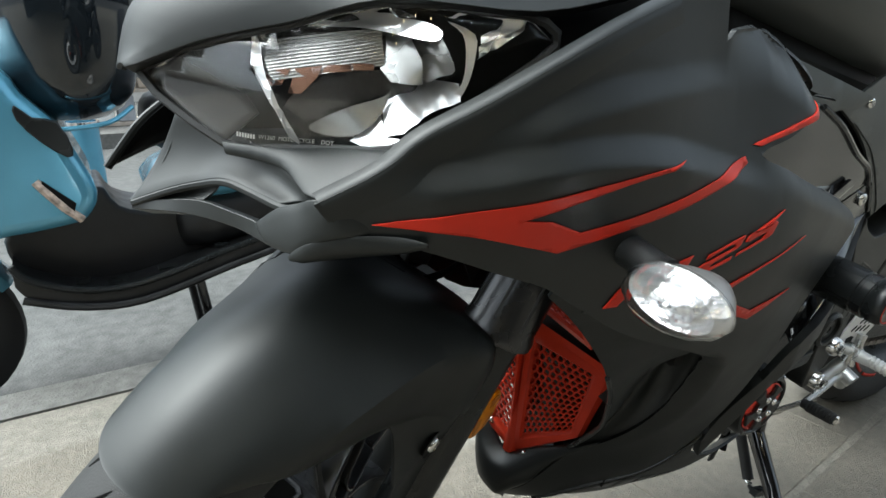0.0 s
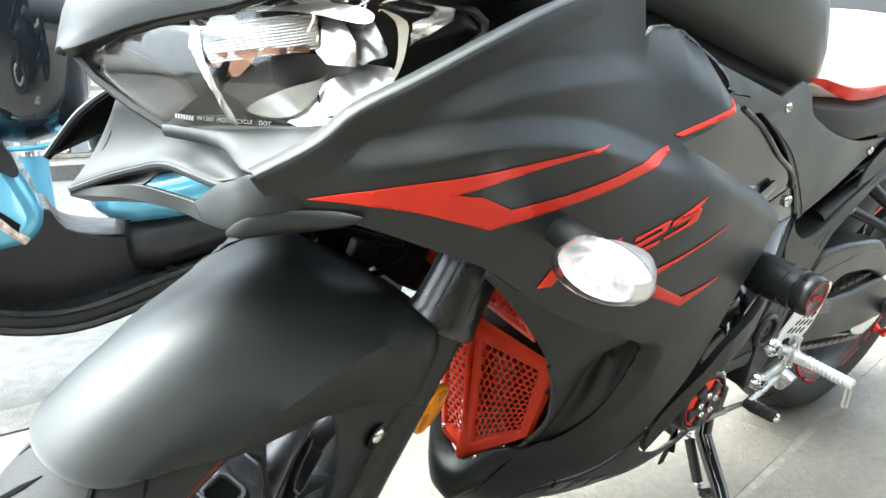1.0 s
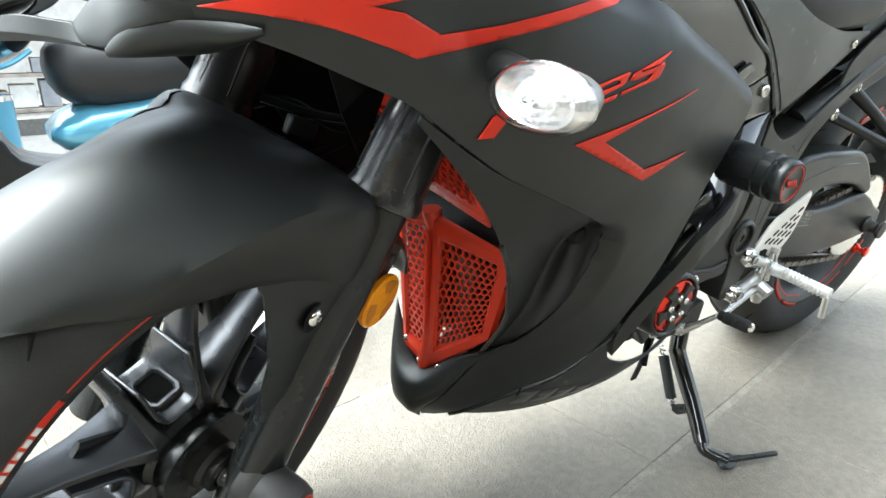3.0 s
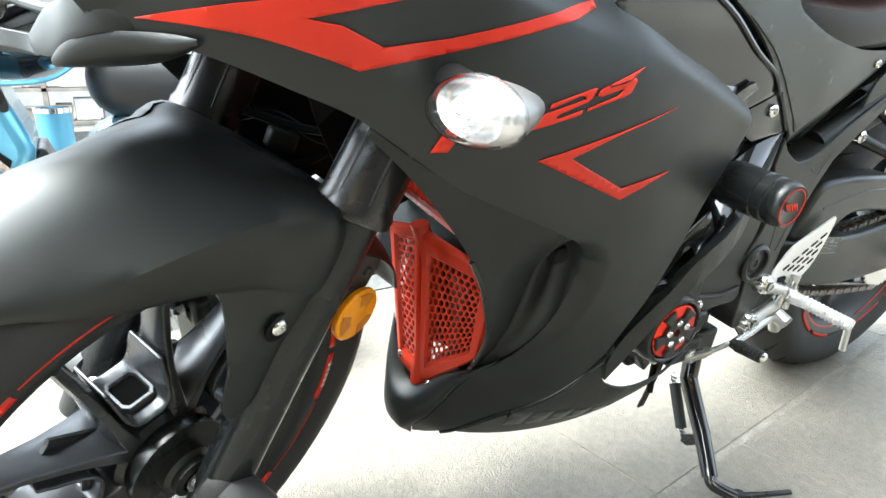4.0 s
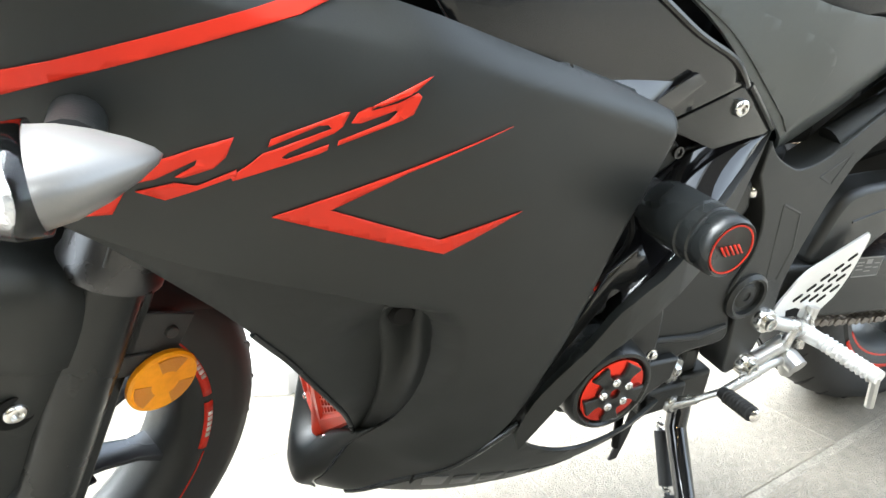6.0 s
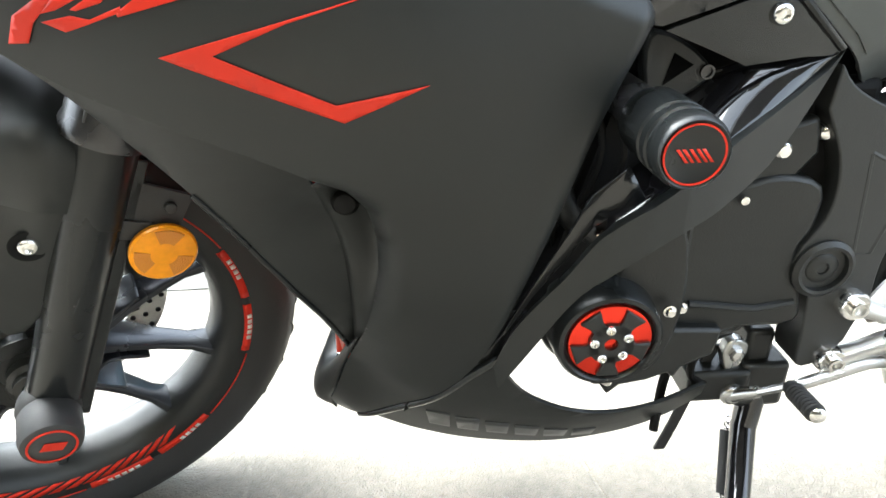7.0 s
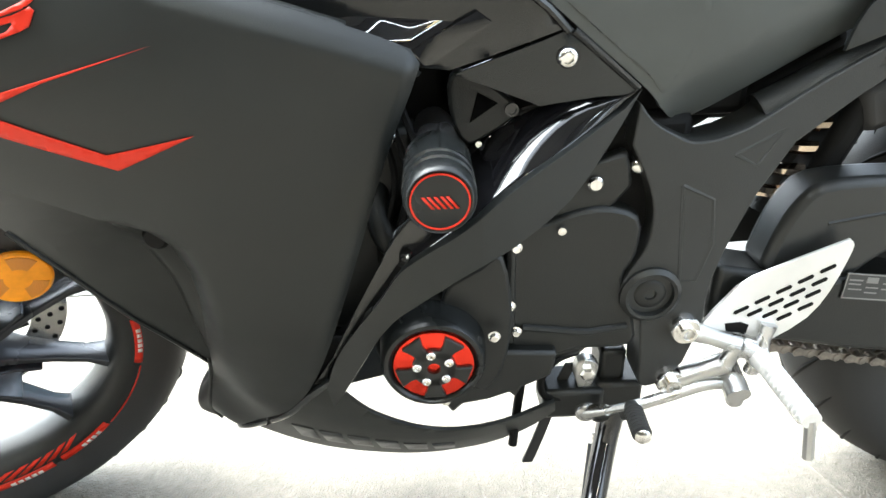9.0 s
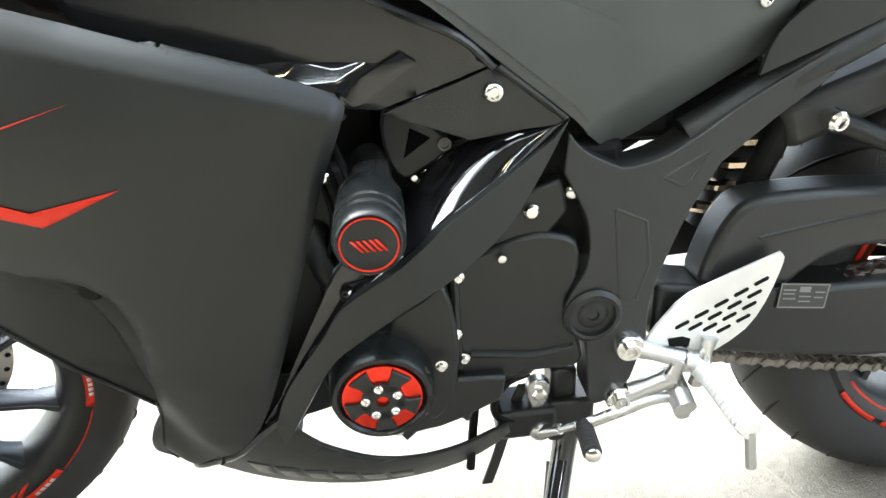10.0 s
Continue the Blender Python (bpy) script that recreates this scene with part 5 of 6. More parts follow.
for x0, x1, z0, z1 in ((1.0625, 1.1165, .3908, .3920), (1.0625, 1.1165, .3624, .3636), (1.0625, 1.0635, .3636, .3908), (1.1155, 1.1165, .3636, .3908), (1.084, 1.096, .3820, .3885), (1.066, 1.080, .3835, .3850), (1.066, 1.079, .3790, .3803), (1.067, 1.081, .3730, .3742), (1.085, 1.098, .3760, .3772), (1.085, 1.098, .3700, .3712), (1.102, 1.113, .3815, .3827), (1.102, 1.112, .3750, .3762)):
    part("print_bar", prism([slant(x0, z0), slant(x1, z0), slant(x1, z1), slant(x0, z1)], -.1156, -.1149), LABELINK, bike, "pale print")
part("spool", lathe([(.008, 0), (.018, .002), (.018, .006), (.012, .012), (.012, .022), (.018, .028), (.018, .034), (0, .036)], to_left(1.40, -.112, .305), 20), PLASTIC, bike, "black swingarm spool")
part("chain_adjuster", lathe([(.011, 0), (.011, .005), (.005, .010), (.005, .016), (.011, .020), (.011, .026), (0, .027)], to_left(1.400, -.112, .250), 16), ANOD, bike, "red anodised chain adjuster", bevel=.002)

# shock absorber spring
coil = [(1.02 + .045 * (k / 60) + .036 * math.cos(k * .45), -.02 + .036 * math.sin(k * .45), .44 + .10 * k / 60) for k in range(61)]
part("shock_spring", tube(coil, .0072, 8), BRONZE, bike, "pale coil spring")
part("shock_body", tube([(1.02, -.02, .42), (1.07, -.02, .58)], .022, 14), CAST, bike)
part("inner_guard", block(.03, .14, .22, pose(1.06, 0, .53, 0, 20)), DARK, bike, bevel=.01)

# ---- rear wheel ----
RW = Matrix.Translation((1.402, 0, .312)) @ LEFT
rear = part("rear_wheel", lathe([(.2305, -.06), (.222, -.062), (.206, -.054), (.197, -.04), (.191, -.015), (.191, .015), (.197, .04), (.206, .054), (.222, .062), (.2305, .06), (.228, .054), (.207, .03), (.207, -.03), (.228, -.054)], RW, 64, True), CAST, bike, "black cast rear wheel with red rim tape")
rp = [(.213, .052), (.232, .062), (.255, .070), (.275, .0705), (.293, .064), (.309, .045), (.318, .022), (.321, 0)]
part("tyre", lathe(rp + [(r, -h) for r, h in rp[-2::-1]], RW, 96), RUBBER, rear, "black rubber tyre")
gr = []
for k in range(26):
    for s in (-1, 1):
        pts = []
        for u in np.linspace(0, 1, 6):
            h, g = s * (.006 + .052 * u), radians(13.85 * k + (7 if s > 0 else 0) - 14 * u)
            r = np.interp(abs(h), [0, .022, .045, .064], [.321, .318, .309, .293]) + .0001
            pts.append(Vector((1.402 + r * math.cos(g), h, .312 + r * math.sin(g))))
        gr.append(tube(pts, [.0006, .0025, .003, .003, .0022, .0006], 5))
# rear grooves too are dark rods, shade by colour alone
part("tread_groove", joined(*gr), DARK, rear, "tread grooves with their shade laid on as dark rods")
for k in range(5):
    a0 = 72 * k
    sp = joined(*[beam([(.03, 0), (.07, s * 3), (.10, s * 9), (.13, s * 12.5), (.17, s * 14.5), (.197, s * 15.5)], (.036, .03, .024, .019, .017, .024), (.06, .05, .042, .036, .036, .05), a0) for s in (-1, 1)])
    sp.transform(Matrix.Translation((1.402, 0, .312)))
    part("spoke", sp, SATIN, rear)
    for b0, b1 in ((0, 20), (24, 44)):
        bm = loft([[(1.402 + r * math.cos(radians(a)), -.0628, .312 + r * math.sin(radians(a))) for r in (.2225, .2295)] for a in np.linspace(a0 + b0, a0 + b1, 9)], closed=False)
        part("rim_tape", bm, RED, rear, "red rim tape", solid=.0006)
    bm = loft([[(1.402 + r * math.cos(radians(a)), -.0560, .312 + r * math.sin(radians(a))) for r in (.2065, .213)] for a in np.linspace(a0, a0 + 50, 12)], closed=False)
    part("rim_tape", bm, RED, rear, "red rim tape", solid=.0006)
part("hub", lathe([(0, -.07), (.05, -.07), (.06, -.05), (.06, .05), (0, .05)], RW, 28), SATIN, rear)
teeth = []
for k in range(86):
    a = 2 * math.pi * k / 86
    r = .087 if k % 2 else .094
    teeth.append((1.402 + r * math.cos(a), .312 + r * math.sin(a)))
part("sprocket", prism(teeth, -.093, -.087), STEEL, rear, "steel rear sprocket", bevel=0)
chain = bpy.data.meshes.new("chain_link")
cb = joined(prism(spline([(-.009, .006), (0, .0035), (.009, .006), (.0135, 0), (.009, -.006), (0, -.0035), (-.009, -.006), (-.0135, 0)], 2, True), -.008, -.0055), prism(spline([(-.009, .006), (0, .0035), (.009, .006), (.0135, 0), (.009, -.006), (0, -.0035), (-.009, -.006), (-.0135, 0)], 2, True), .0055, .008), lathe([(0, .0), (.0045, 0), (.0045, .018), (0, .018)], Matrix.Translation((.008, .009, 0)) @ LEFT, 8))
cb.to_mesh(chain)
cb.free()
chain.materials.append(CHAINM)
drive = part("drive_chain", tube([(.90, -.088, .318), (1.0, -.088, .305), (1.40, -.088, .222)], .003, 6), CHAINM, bike, "oiled steel drive chain")
for a, b in (((.90, .345), (1.40, .403)), ((.90, .318), (1.40, .221))):
    n = int(math.hypot(b[0] - a[0], b[1] - a[1]) / .0159)
    for k in range(n):
        u = k / n
        o = new("chain_link", chain)
        o.parent = drive
        sag = -.012 * math.sin(u * math.pi) if a[1] < .33 else 0
        o.matrix_local = Matrix.Translation((a[0] + (b[0] - a[0]) * u, -.088 + (.003 if k % 2 else 0), a[1] + (b[1] - a[1]) * u + sag)) @ Matrix.Rotation(-math.atan2(b[1] - a[1], b[0] - a[0]), 4, "Y")
part("chain_guard", sheet([(.98, .375), (1.10, .392), (1.30, .43), (1.45, .42), (1.40, .445), (1.2, .44), (1.0, .41)], lambda x, z: -.068, .05), DARK, bike, solid=.003)

# ---- rearset: bracket, heel guard, peg and shift lever ----
def strut(a, b, ra, rb):
    return tube([a, Vector(a).lerp(Vector(b), .5), b], [ra, min(ra, rb) * .85, rb], 12, flat=.8)


rs = part("footrest_bracket", strut((.955, -.134, .325), (.978, -.134, .315), .014, .016), ALU, bike, "cast aluminium footrest bracket")
for p, q, ra, rb in (((.897, -.132, .347), (.955, -.134, .325), .0115, .0105), ((.892, -.132, .281), (.945, -.134, .302), .0115, .0115), ((.955, -.134, .325), (.945, -.134, .300), .012, .012), ((.978, -.134, .315), (.975, -.134, .290), .012, .010), ((.978, -.134, .315), (.985, -.13, .345), .013, .010)):
    part("bracket_arm", strut(p, q, ra, rb), ALU, rs)
for x, z in ((.897, .347), (.892, .281)):
    part("bracket_bolt", joined(lathe([(.0155, -.02), (.0155, .008), (.0135, .011), (.0085, .011), (.0085, .017), (.0055, .017), (.005, .012), (0, .012)], to_left(x, -.128, z), 24)), STEEL, rs, "steel bracket bolt")
heel = spline([(1.0508, .4300), (1.0455, .4350), (1.038, .4330), (.9597, .3996), (.9382, .3782), (.9195, .350), (.9220, .341), (.952, .326), (.9789, .3195), (.9953, .3239), (1.0252, .3479), (1.0405, .3782), (1.0490, .413)], 2, True)
hg = part("heel_guard", joined(prism(heel, -.126, -.1225)), PALEALU, rs, "pale aluminium heel guard with slots", bevel=.001)
for r, (x0, z0, n) in enumerate(((.9547, .3618, 5), (.9692, .3580, 4), (.9853, .3552, 3), (1.0006, .3510, 2))):
    for k in range(n):
        x, z = x0 + .0192 * k, z0 + .0108 * k
        part("slot", prism([(x - .0075, z - .0036), (x - .0052, z - .0052), (x + .0066, z + .0010), (x + .0075, z + .0036), (x + .0054, z + .0052), (x - .0066, z - .0010)], -.1266, -.1260), DARK, hg, "dark slot")
part("slot", prism([(.941, .346), (.944, .336), (.965, .333), (.966, .343), (.957, .347)], -.1266, -.1260), DARK, hg, "dark slot")
peg = part("foot_peg", joined(tube([(.975, -.130, .312), (.976, -.165, .314), (.976, -.235, .316)], [.012, .0095, .009], 14)), PALEALU, rs, "ribbed aluminium foot peg")
for k in range(11):
    part("peg_rib", lathe([(.0096, 0), (.0108, .0015), (.0096, .003)], along((.976, -.160 - .0065 * k, .3145), (.976, -.5, .316)), 14), PALEALU, peg)
part("peg_feeler", tube([(.977, -.231, .314), (.984, -.234, .270)], .0052, 8), ALU, peg, "aluminium peg feeler")
lever = part("shift_lever", joined(tube(spline([(.954, -.140, .279), (.925, -.142, .281), (.89, -.143, .270), (.851, -.143, .257)], 4), [.0105] + [.0062] * 12, 10, flat=.8), tube([(.954, -.118, .290), (.954, -.158, .277)], .0125, 16), tube([(.954, -.140, .279), (.962, -.140, .254)], [.011, .0088], 10), tube([(.851, -.140, .256), (.832, -.124, .236)], .0045, 8), tube([(.832, -.124, .236), (.814, -.107, .219)], [.0062, .0085], 10)), ALU, bike, "aluminium shift lever")
shift_a, shift_b = Vector((.851, -.143, .257)), Vector((.844, -.196, .268))
sp_ = part("shift_peg", tube([shift_a, shift_b], .0082, 16), RUBBER, lever, "ribbed rubber shift peg")
for k in range(8):
    part("peg_rib", lathe([(.0083, 0), (.0100, .001), (.0100, .0028), (.0083, .0038)], along(shift_a.lerp(shift_b, .15 + .1 * k), shift_b), 16), RUBBER, sp_)
part("peg_cap", lathe([(.0078, 0), (.0078, .001), (.005, .003), (0, .0035)], along(shift_b, shift_b + (shift_b - shift_a)), 16), STEEL, lever, "bright peg end")
part("shift_linkage", joined(lathe([(.013, -.012), (.013, .004), (.010, .008), (0, .009)], to_left(.814, -.104, .219), 18), prism(spline([(.803, .282), (.815, .286), (.826, .278), (.825, .262), (.820, .245), (.822, .222), (.808, .220), (.806, .245), (.800, .264)], 2, True), -.098, -.084)), ALU, bike, "aluminium shift linkage", bevel=.002)
part("link_bolt", lathe([(.0085, 0), (.0085, .004), (.006, .0065), (0, .007)], to_left(.813, -.098, .269), 6), STEEL, bike, "steel clamp bolt")

# ---- side stand ----
st = part("side_stand", joined(tube([(.852, -.085, .205), (.843, -.098, .160), (.812, -.166, .112), (.788, -.214, .074)], [.0155, .0145, .013, .012], 14), tube(spline([(.788, -.214, .074), (.787, -.224, .067), (.805, -.251, .0615)], 4), .0095, 12)), GLOSS, bike, "black tubular side stand")
part("stand_foot", joined(lathe([(0, -.003), (.014, -.003), (.016, -.001), (.016, .002), (.013, .0035), (0, .004)], pose(.806, -.252, .060, 10) @ Matrix.Diagonal((1.35, .8, 1, 1)), 20), tube([(.806, -.251, .0625), (.85, -.270, .0645), (.889, -.286, .067)], [.006, .0045, .0045], 8)), SATIN, st, "black stand foot with a tab", bevel=.001)
part("stand_bracket", joined(block(.055, .05, .060, pose(.852, -.075, .222)), block(.07, .05, .04, pose(.80, -.080, .228)), block(.03, .04, .05, pose(.845, -.07, .265))), CAST, bike, "black stand bracket", bevel=.006)
sx = [(.842 - .022 * k / 90 + .0048 * math.cos(k * 1.0), -.070 - .062 * k / 90 + .0048 * math.sin(k * 1.0), .150 - .072 * k / 90) for k in range(91)]
part("stand_spring", tube(sx, .0016, 5), STEEL, st, "steel return spring")
part("spring_sleeve", tube([(.8385, -.080, .1385), (.822, -.126, .085)], .0092, 12), RUBBER, st, "black rubber sleeve")
part("spring_hook", joined(tube([(.820, -.132, .078), (.818, -.140, .074)], .004, 8), block(.03, .012, .012, pose(.815, -.150, .083, 0, 20))), SATIN, st)
strap = spline([(.800, -.080, .268), (.786, -.083, .235), (.766, -.086, .165), (.753, -.087, .124)], 5)
part("rubber_strap", loft([[(x + a, y + b, z) for a, b in ((-.0065, -.002), (.0065, -.002), (.0065, .002), (-.0065, .002))] for x, y, z in strap]), RUBBER, bike, "black rubber strap", bevel=.001)
for x0, y0, x1, z1 in ((.742, -.10, .731, .178), (.722, -.05, .718, .215)):
    part("drain_hose", tube(spline([(x0, y0, .32), (x0 - .002, y0, .26), (x1 + .006, y0, z1 + .05), (x1, y0 - .01, z1)], 5), .0052, 8), DARK, bike, "black rubber drain hose")
part("wiring", tube(spline([(.80, -.10, .30), (.775, -.112, .30), (.760, -.112, .275), (.766, -.105, .245), (.79, -.10, .235)], 5), .0042, 8), DARK, bike)

# ---- passenger peg bracket ----
pb = part("passenger_bracket", joined(tube([(1.10, -.078, .552), (1.16, -.118, .527), (1.215, -.158, .503)], [.0125, .0095, .0105], 12, flat=.8), tube([(1.165, -.070, .592), (1.20, -.115, .552), (1.225, -.158, .510)], [.0125, .0095, .0105], 12, flat=.8)), CAST, bike, "black passenger footrest bracket")
part("passenger_peg", joined(block(.052, .05, .026, pose(1.225, -.175, .496)), block(.035, .04, .012, pose(1.222, -.172, .514))), RUBBER, pb, "black rubber passenger peg", bevel=.005)
for bx, by, bz in ((1.100, -.090, .552), (1.165, -.082, .592)):
    part("bracket_bolt", lathe([(.0105, -.02), (.0105, .003), (.0075, .006), (.0055, .006), (.005, .002), (0, .002)], to_left(bx, by, bz), 16), STEEL, pb, "steel bolt")
part("peg_pin", lathe([(.007, 0), (.007, .003), (.004, .005), (0, .005)], Matrix.Translation((1.232, -.180, .520)), 12), STEEL, pb, "bright peg pin")

# ---- setting ----
def stone(name, c0, c1, joint=None, scale=6.0, rough=0.8, bump=0.6, per_object=False):
    m = bpy.data.materials.new(name)
    m.use_nodes = True
    nt = m.node_tree
    b = nt.nodes["Principled BSDF"]
    b.inputs["Roughness"].default_value = rough
    co = nt.nodes.new("ShaderNodeTexCoord")
    geo = nt.nodes.new("ShaderNodeNewGeometry")
    n1, n2, n3 = (nt.nodes.new("ShaderNodeTexNoise") for _ in range(3))
    for n, s, d in ((n1, scale, 8), (n2, scale * 9, 6), (n3, scale * 45, 3)):
        n.inputs["Scale"].default_value, n.inputs["Detail"].default_value = s, d
        nt.links.new(geo.outputs["Position"], n.inputs["Vector"])
    mix = nt.nodes.new("ShaderNodeMix")
    mix.data_type = "FLOAT"
    mix.inputs[0].default_value = 0.55
    nt.links.new(n1.outputs[0], mix.inputs[2])
    nt.links.new(n2.outputs[0], mix.inputs[3])
    r = nt.nodes.new("ShaderNodeValToRGB")
    r.color_ramp.elements[0].position, r.color_ramp.elements[1].position = 0.36, 0.66
    r.color_ramp.elements[0].color, r.color_ramp.elements[1].color = (*c0, 1), (*c1, 1)
    nt.links.new(mix.outputs[0], r.inputs[0])
    last = r.outputs[0]
    if per_object:
        oi = nt.nodes.new("ShaderNodeObjectInfo")
        mr = nt.nodes.new("ShaderNodeMapRange")
        mr.inputs[3].default_value, mr.inputs[4].default_value = 0.88, 1.1
        nt.links.new(oi.outputs["Random"], mr.inputs[0])
        vm = nt.nodes.new("ShaderNodeVectorMath")
        vm.operation = "SCALE"
        nt.links.new(last, vm.inputs[0])
        nt.links.new(mr.outputs[0], vm.inputs["Scale"])
        last = vm.outputs[0]
    nt.links.new(last, b.inputs["Base Color"])
    add = nt.nodes.new("ShaderNodeMath")
    add.operation = "ADD"
    nt.links.new(n2.outputs[0], add.inputs[0])
    nt.links.new(n3.outputs[0], add.inputs[1])
    bp = nt.nodes.new("ShaderNodeBump")
    bp.inputs["Strength"].default_value, bp.inputs["Distance"].default_value = bump, 0.006
    nt.links.new(add.outputs[0], bp.inputs["Height"])
    nt.links.new(bp.outputs[0], b.inputs["Normal"])
    return m


PAVE = stone("pavement_tile_stone", (0.113, 0.100, 0.078), (0.180, 0.160, 0.126), per_object=True, scale=8, bump=0.8, rough=0.48)
JOINT = stone("joint_mortar", (0.14, 0.128, 0.104), (0.27, 0.25, 0.21), scale=30)
ASPHALT = stone("worn_road_surface", (0.040, 0.040, 0.038), (0.092, 0.092, 0.088), scale=2.5)
DIRT = stone("gutter_dirt", (0.022, 0.019, 0.014), (0.075, 0.062, 0.044), scale=5)
KERB = stone("kerb_concrete", (0.075, 0.073, 0.066), (0.15, 0.145, 0.135), scale=4)
PLASTER = stone("plaster_wall", (0.40, 0.38, 0.35), (0.52, 0.50, 0.47), scale=1.5, bump=0.2)
SHOPWALL = stone("dark_shop_wall", (0.07, 0.07, 0.07), (0.12, 0.118, 0.115), scale=1.5, bump=0.2)
CEIL = stone("shade_canopy_soffit", (0.20, 0.20, 0.20), (0.28, 0.28, 0.275), scale=1.2, bump=0.15)

TILE = 0.47
kerb_y = 0.785
ground = tagged(part("ground", block(160, 160, .2, pose(0, 40, -.27)), ASPHALT), "worn grey road surface reaching into the distance", "ground", kind="structure")
pave = tagged(part("pavement", block(30, 9.0, .3, pose(0, kerb_y - 4.5, -.1518)), JOINT), "pale textured stone tile pavement", "pavement", kind="structure")
kerb = tagged(new("kerb"), "grey concrete kerb stones along the pavement", "kerb", kind="structure")
kerb_me = bpy.data.meshes.new("kerb_stone")
kb = block(.985, .14, .28)
bmesh.ops.bevel(kb, geom=kb.edges[:], offset=.014, segments=2, affect="EDGES")
kb.to_mesh(kerb_me)
kb.free()
kerb_me.materials.append(KERB)
for k in range(14):
    o = new("kerb_stone", kerb_me)
    o.parent = kerb
    o.matrix_local = pose(-5.33 + k, kerb_y + .07, -.143)

gutter_edge = [(x, .14 + .05 * math.sin(x * 3.1) + .03 * math.sin(x * 8.7 + 1)) for x in np.linspace(-5, 6, 60)]
gb = loft([[(x, kerb_y + .14, -.167), (x, kerb_y + .14 + w * .6, -.1672), (x, kerb_y + .14 + w, -.1696)] for x, w in gutter_edge], closed=False)
tagged(part("gutter_dirt", gb, DIRT), "dark brown dirt gathered along the kerb", "dirt", kind="structure")

# ---- added unseen canopy to shade the pavement; the open shop behind the camera ----
# slab out of view, placed only to hold light off the near floor
tagged(part("shade_canopy", block(9.5, 1.6, .2, pose(-1.85, -2.3, 3.3)), CEIL), "added unseen slab that shades the near pavement", "ceiling", kind="structure")
tagged(part("wall_shop", joined(block(8, .2, 3.2, pose(-1.4, -7.2, 1.6)), block(.2, 4.2, 3.2, pose(-5.3, -5.1, 1.6)), block(.2, 4.2, 3.2, pose(2.5, -5.1, 1.6)), block(8, .2, 2.2, pose(-1.4, -3.2, 4.3))), SHOPWALL), "plain dark shop walls behind the pavement", "wall", kind="structure")
tagged(part("ceiling", block(7.6, 4.1, .12, pose(-1.4, -5.1, 3.16)), SHOPWALL), "plain shop ceiling", "ceiling", kind="structure")
LAMP = material("warm_lamp_glass", (1, .9, .7), .3, emit=(1.0, .74, .36, 8.0))
first = None
for x in (-3.8, -2.7, -1.6, -.5, .6, 1.7):
    for y in (-3.6, -4.6, -5.6, -6.6):
        if first is None:
            first = thing("ceiling_lamp", Matrix.Translation((x, y, 3.1)), "small warm ceiling spot lamp in the shop", "lamp", "ceiling lamps")
            part("housing", lathe([(.0, 0), (.09, 0), (.09, -.05), (.08, -.055)], Matrix(), 20), STEEL, first)
            part("bulb", lathe([(0, -.056), (.075, -.054), (.06, -.07), (0, -.075)], Matrix(), 20), LAMP, first, "glowing warm bulb")
        else:
            copy_thing(first, Matrix.Translation((x, y, 3.1)))

# added unseen tubes, there for white streaks in the gloss black panels
TUBE = material("streak_lamp_glass", (1, 1, 1), .3, emit=(.92, .97, 1.0, 9.0))
tube_lamp = None
for x, y in ((1.6, -4.1), (-.6, -4.1), (1.6, -5.3), (-.6, -5.3)):
    if tube_lamp is None:
        tube_lamp = thing("tube_lamp", Matrix.Translation((x, y, 3.08)), "added unseen white tube lamp for streaks in the gloss paint", "lamp", "tube lamps")
        part("tray", block(1.5, .12, .05, pose(0, 0, -.0)), ALU, tube_lamp, bevel=.006)
        part("glass_tube", tube([(-.72, 0, -.045), (.72, 0, -.045)], .019, 12), TUBE, tube_lamp, "glowing white tube")
    else:
        copy_thing(tube_lamp, Matrix.Translation((x, y, 3.08)))

# ---- blue scooter parked on the road beyond the kerb ----
sc = thing("scooter", pose(0, 1.22, -.17), "blue metallic scooter with black floorboard parked beyond the kerb", "scooter")


def oval(cx, y0, y1, z0, z1, n=20, p=2.5):
    out = []
    for a in np.linspace(0, 2 * math.pi, n, endpoint=False):
        c, s = math.cos(a), math.sin(a)
        out.append((cx, (y0 + y1) / 2 + (y1 - y0) / 2 * math.copysign(abs(c) ** (2 / p), c), (z0 + z1) / 2 + (z1 - z0) / 2 * math.copysign(abs(s) ** (2 / p), s)))
    return out


part("leg_shield", prism(spline([(-.40, .95), (-.30, .93), (-.19, .862), (-.164, .815), (-.104, .743), (-.081, .691), (-.046, .582), (-.075, .520), (-.123, .505), (-.232, .495), (-.33, .50), (-.45, .62), (-.46, .82)], 3, True), -.2, .2), BLUE, sc, "blue leg shield", bevel=.035, segs=5)
part("vent_slot", prism([(-.155, .624), (-.095, .564), (-.101, .546), (-.157, .613)], -.2065, -.17), DARK, sc, "black vent slot")
part("vent_lip", tube([(-.168, -.199, .622), (-.15, -.203, .596), (-.12, -.203, .556), (-.088, -.196, .522)], .010, 8), material("scuffed_lip", (.45, .36, .30), .5, grain=.2, scale=300, blotch=.5, blotch_scale=60), sc, "scuffed vent lip")
part("visor", loft([[(-.055 + a * math.cos(g), b * math.sin(g), z) for g in np.linspace(0, 2 * math.pi, 36, endpoint=False)] for z, a, b in ((.735, .03, .04), (.742, .065, .08), (.765, .105, .13), (.80, .135, .165), (.86, .158, .19), (.94, .172, .20), (1.05, .185, .21), (1.16, .17, .2), (1.24, .13, .16), (1.28, .06, .08))]), VISOR, sc, "dark glossy front visor")
part("headlamp_trim", tube(spline([(-.23, -.18, .80), (-.15, -.197, .745), (-.10, -.19, .735), (.0, -.17, .742), (.06, -.14, .775)], 4), .006, 8), BLUE, sc, "blue visor trim")
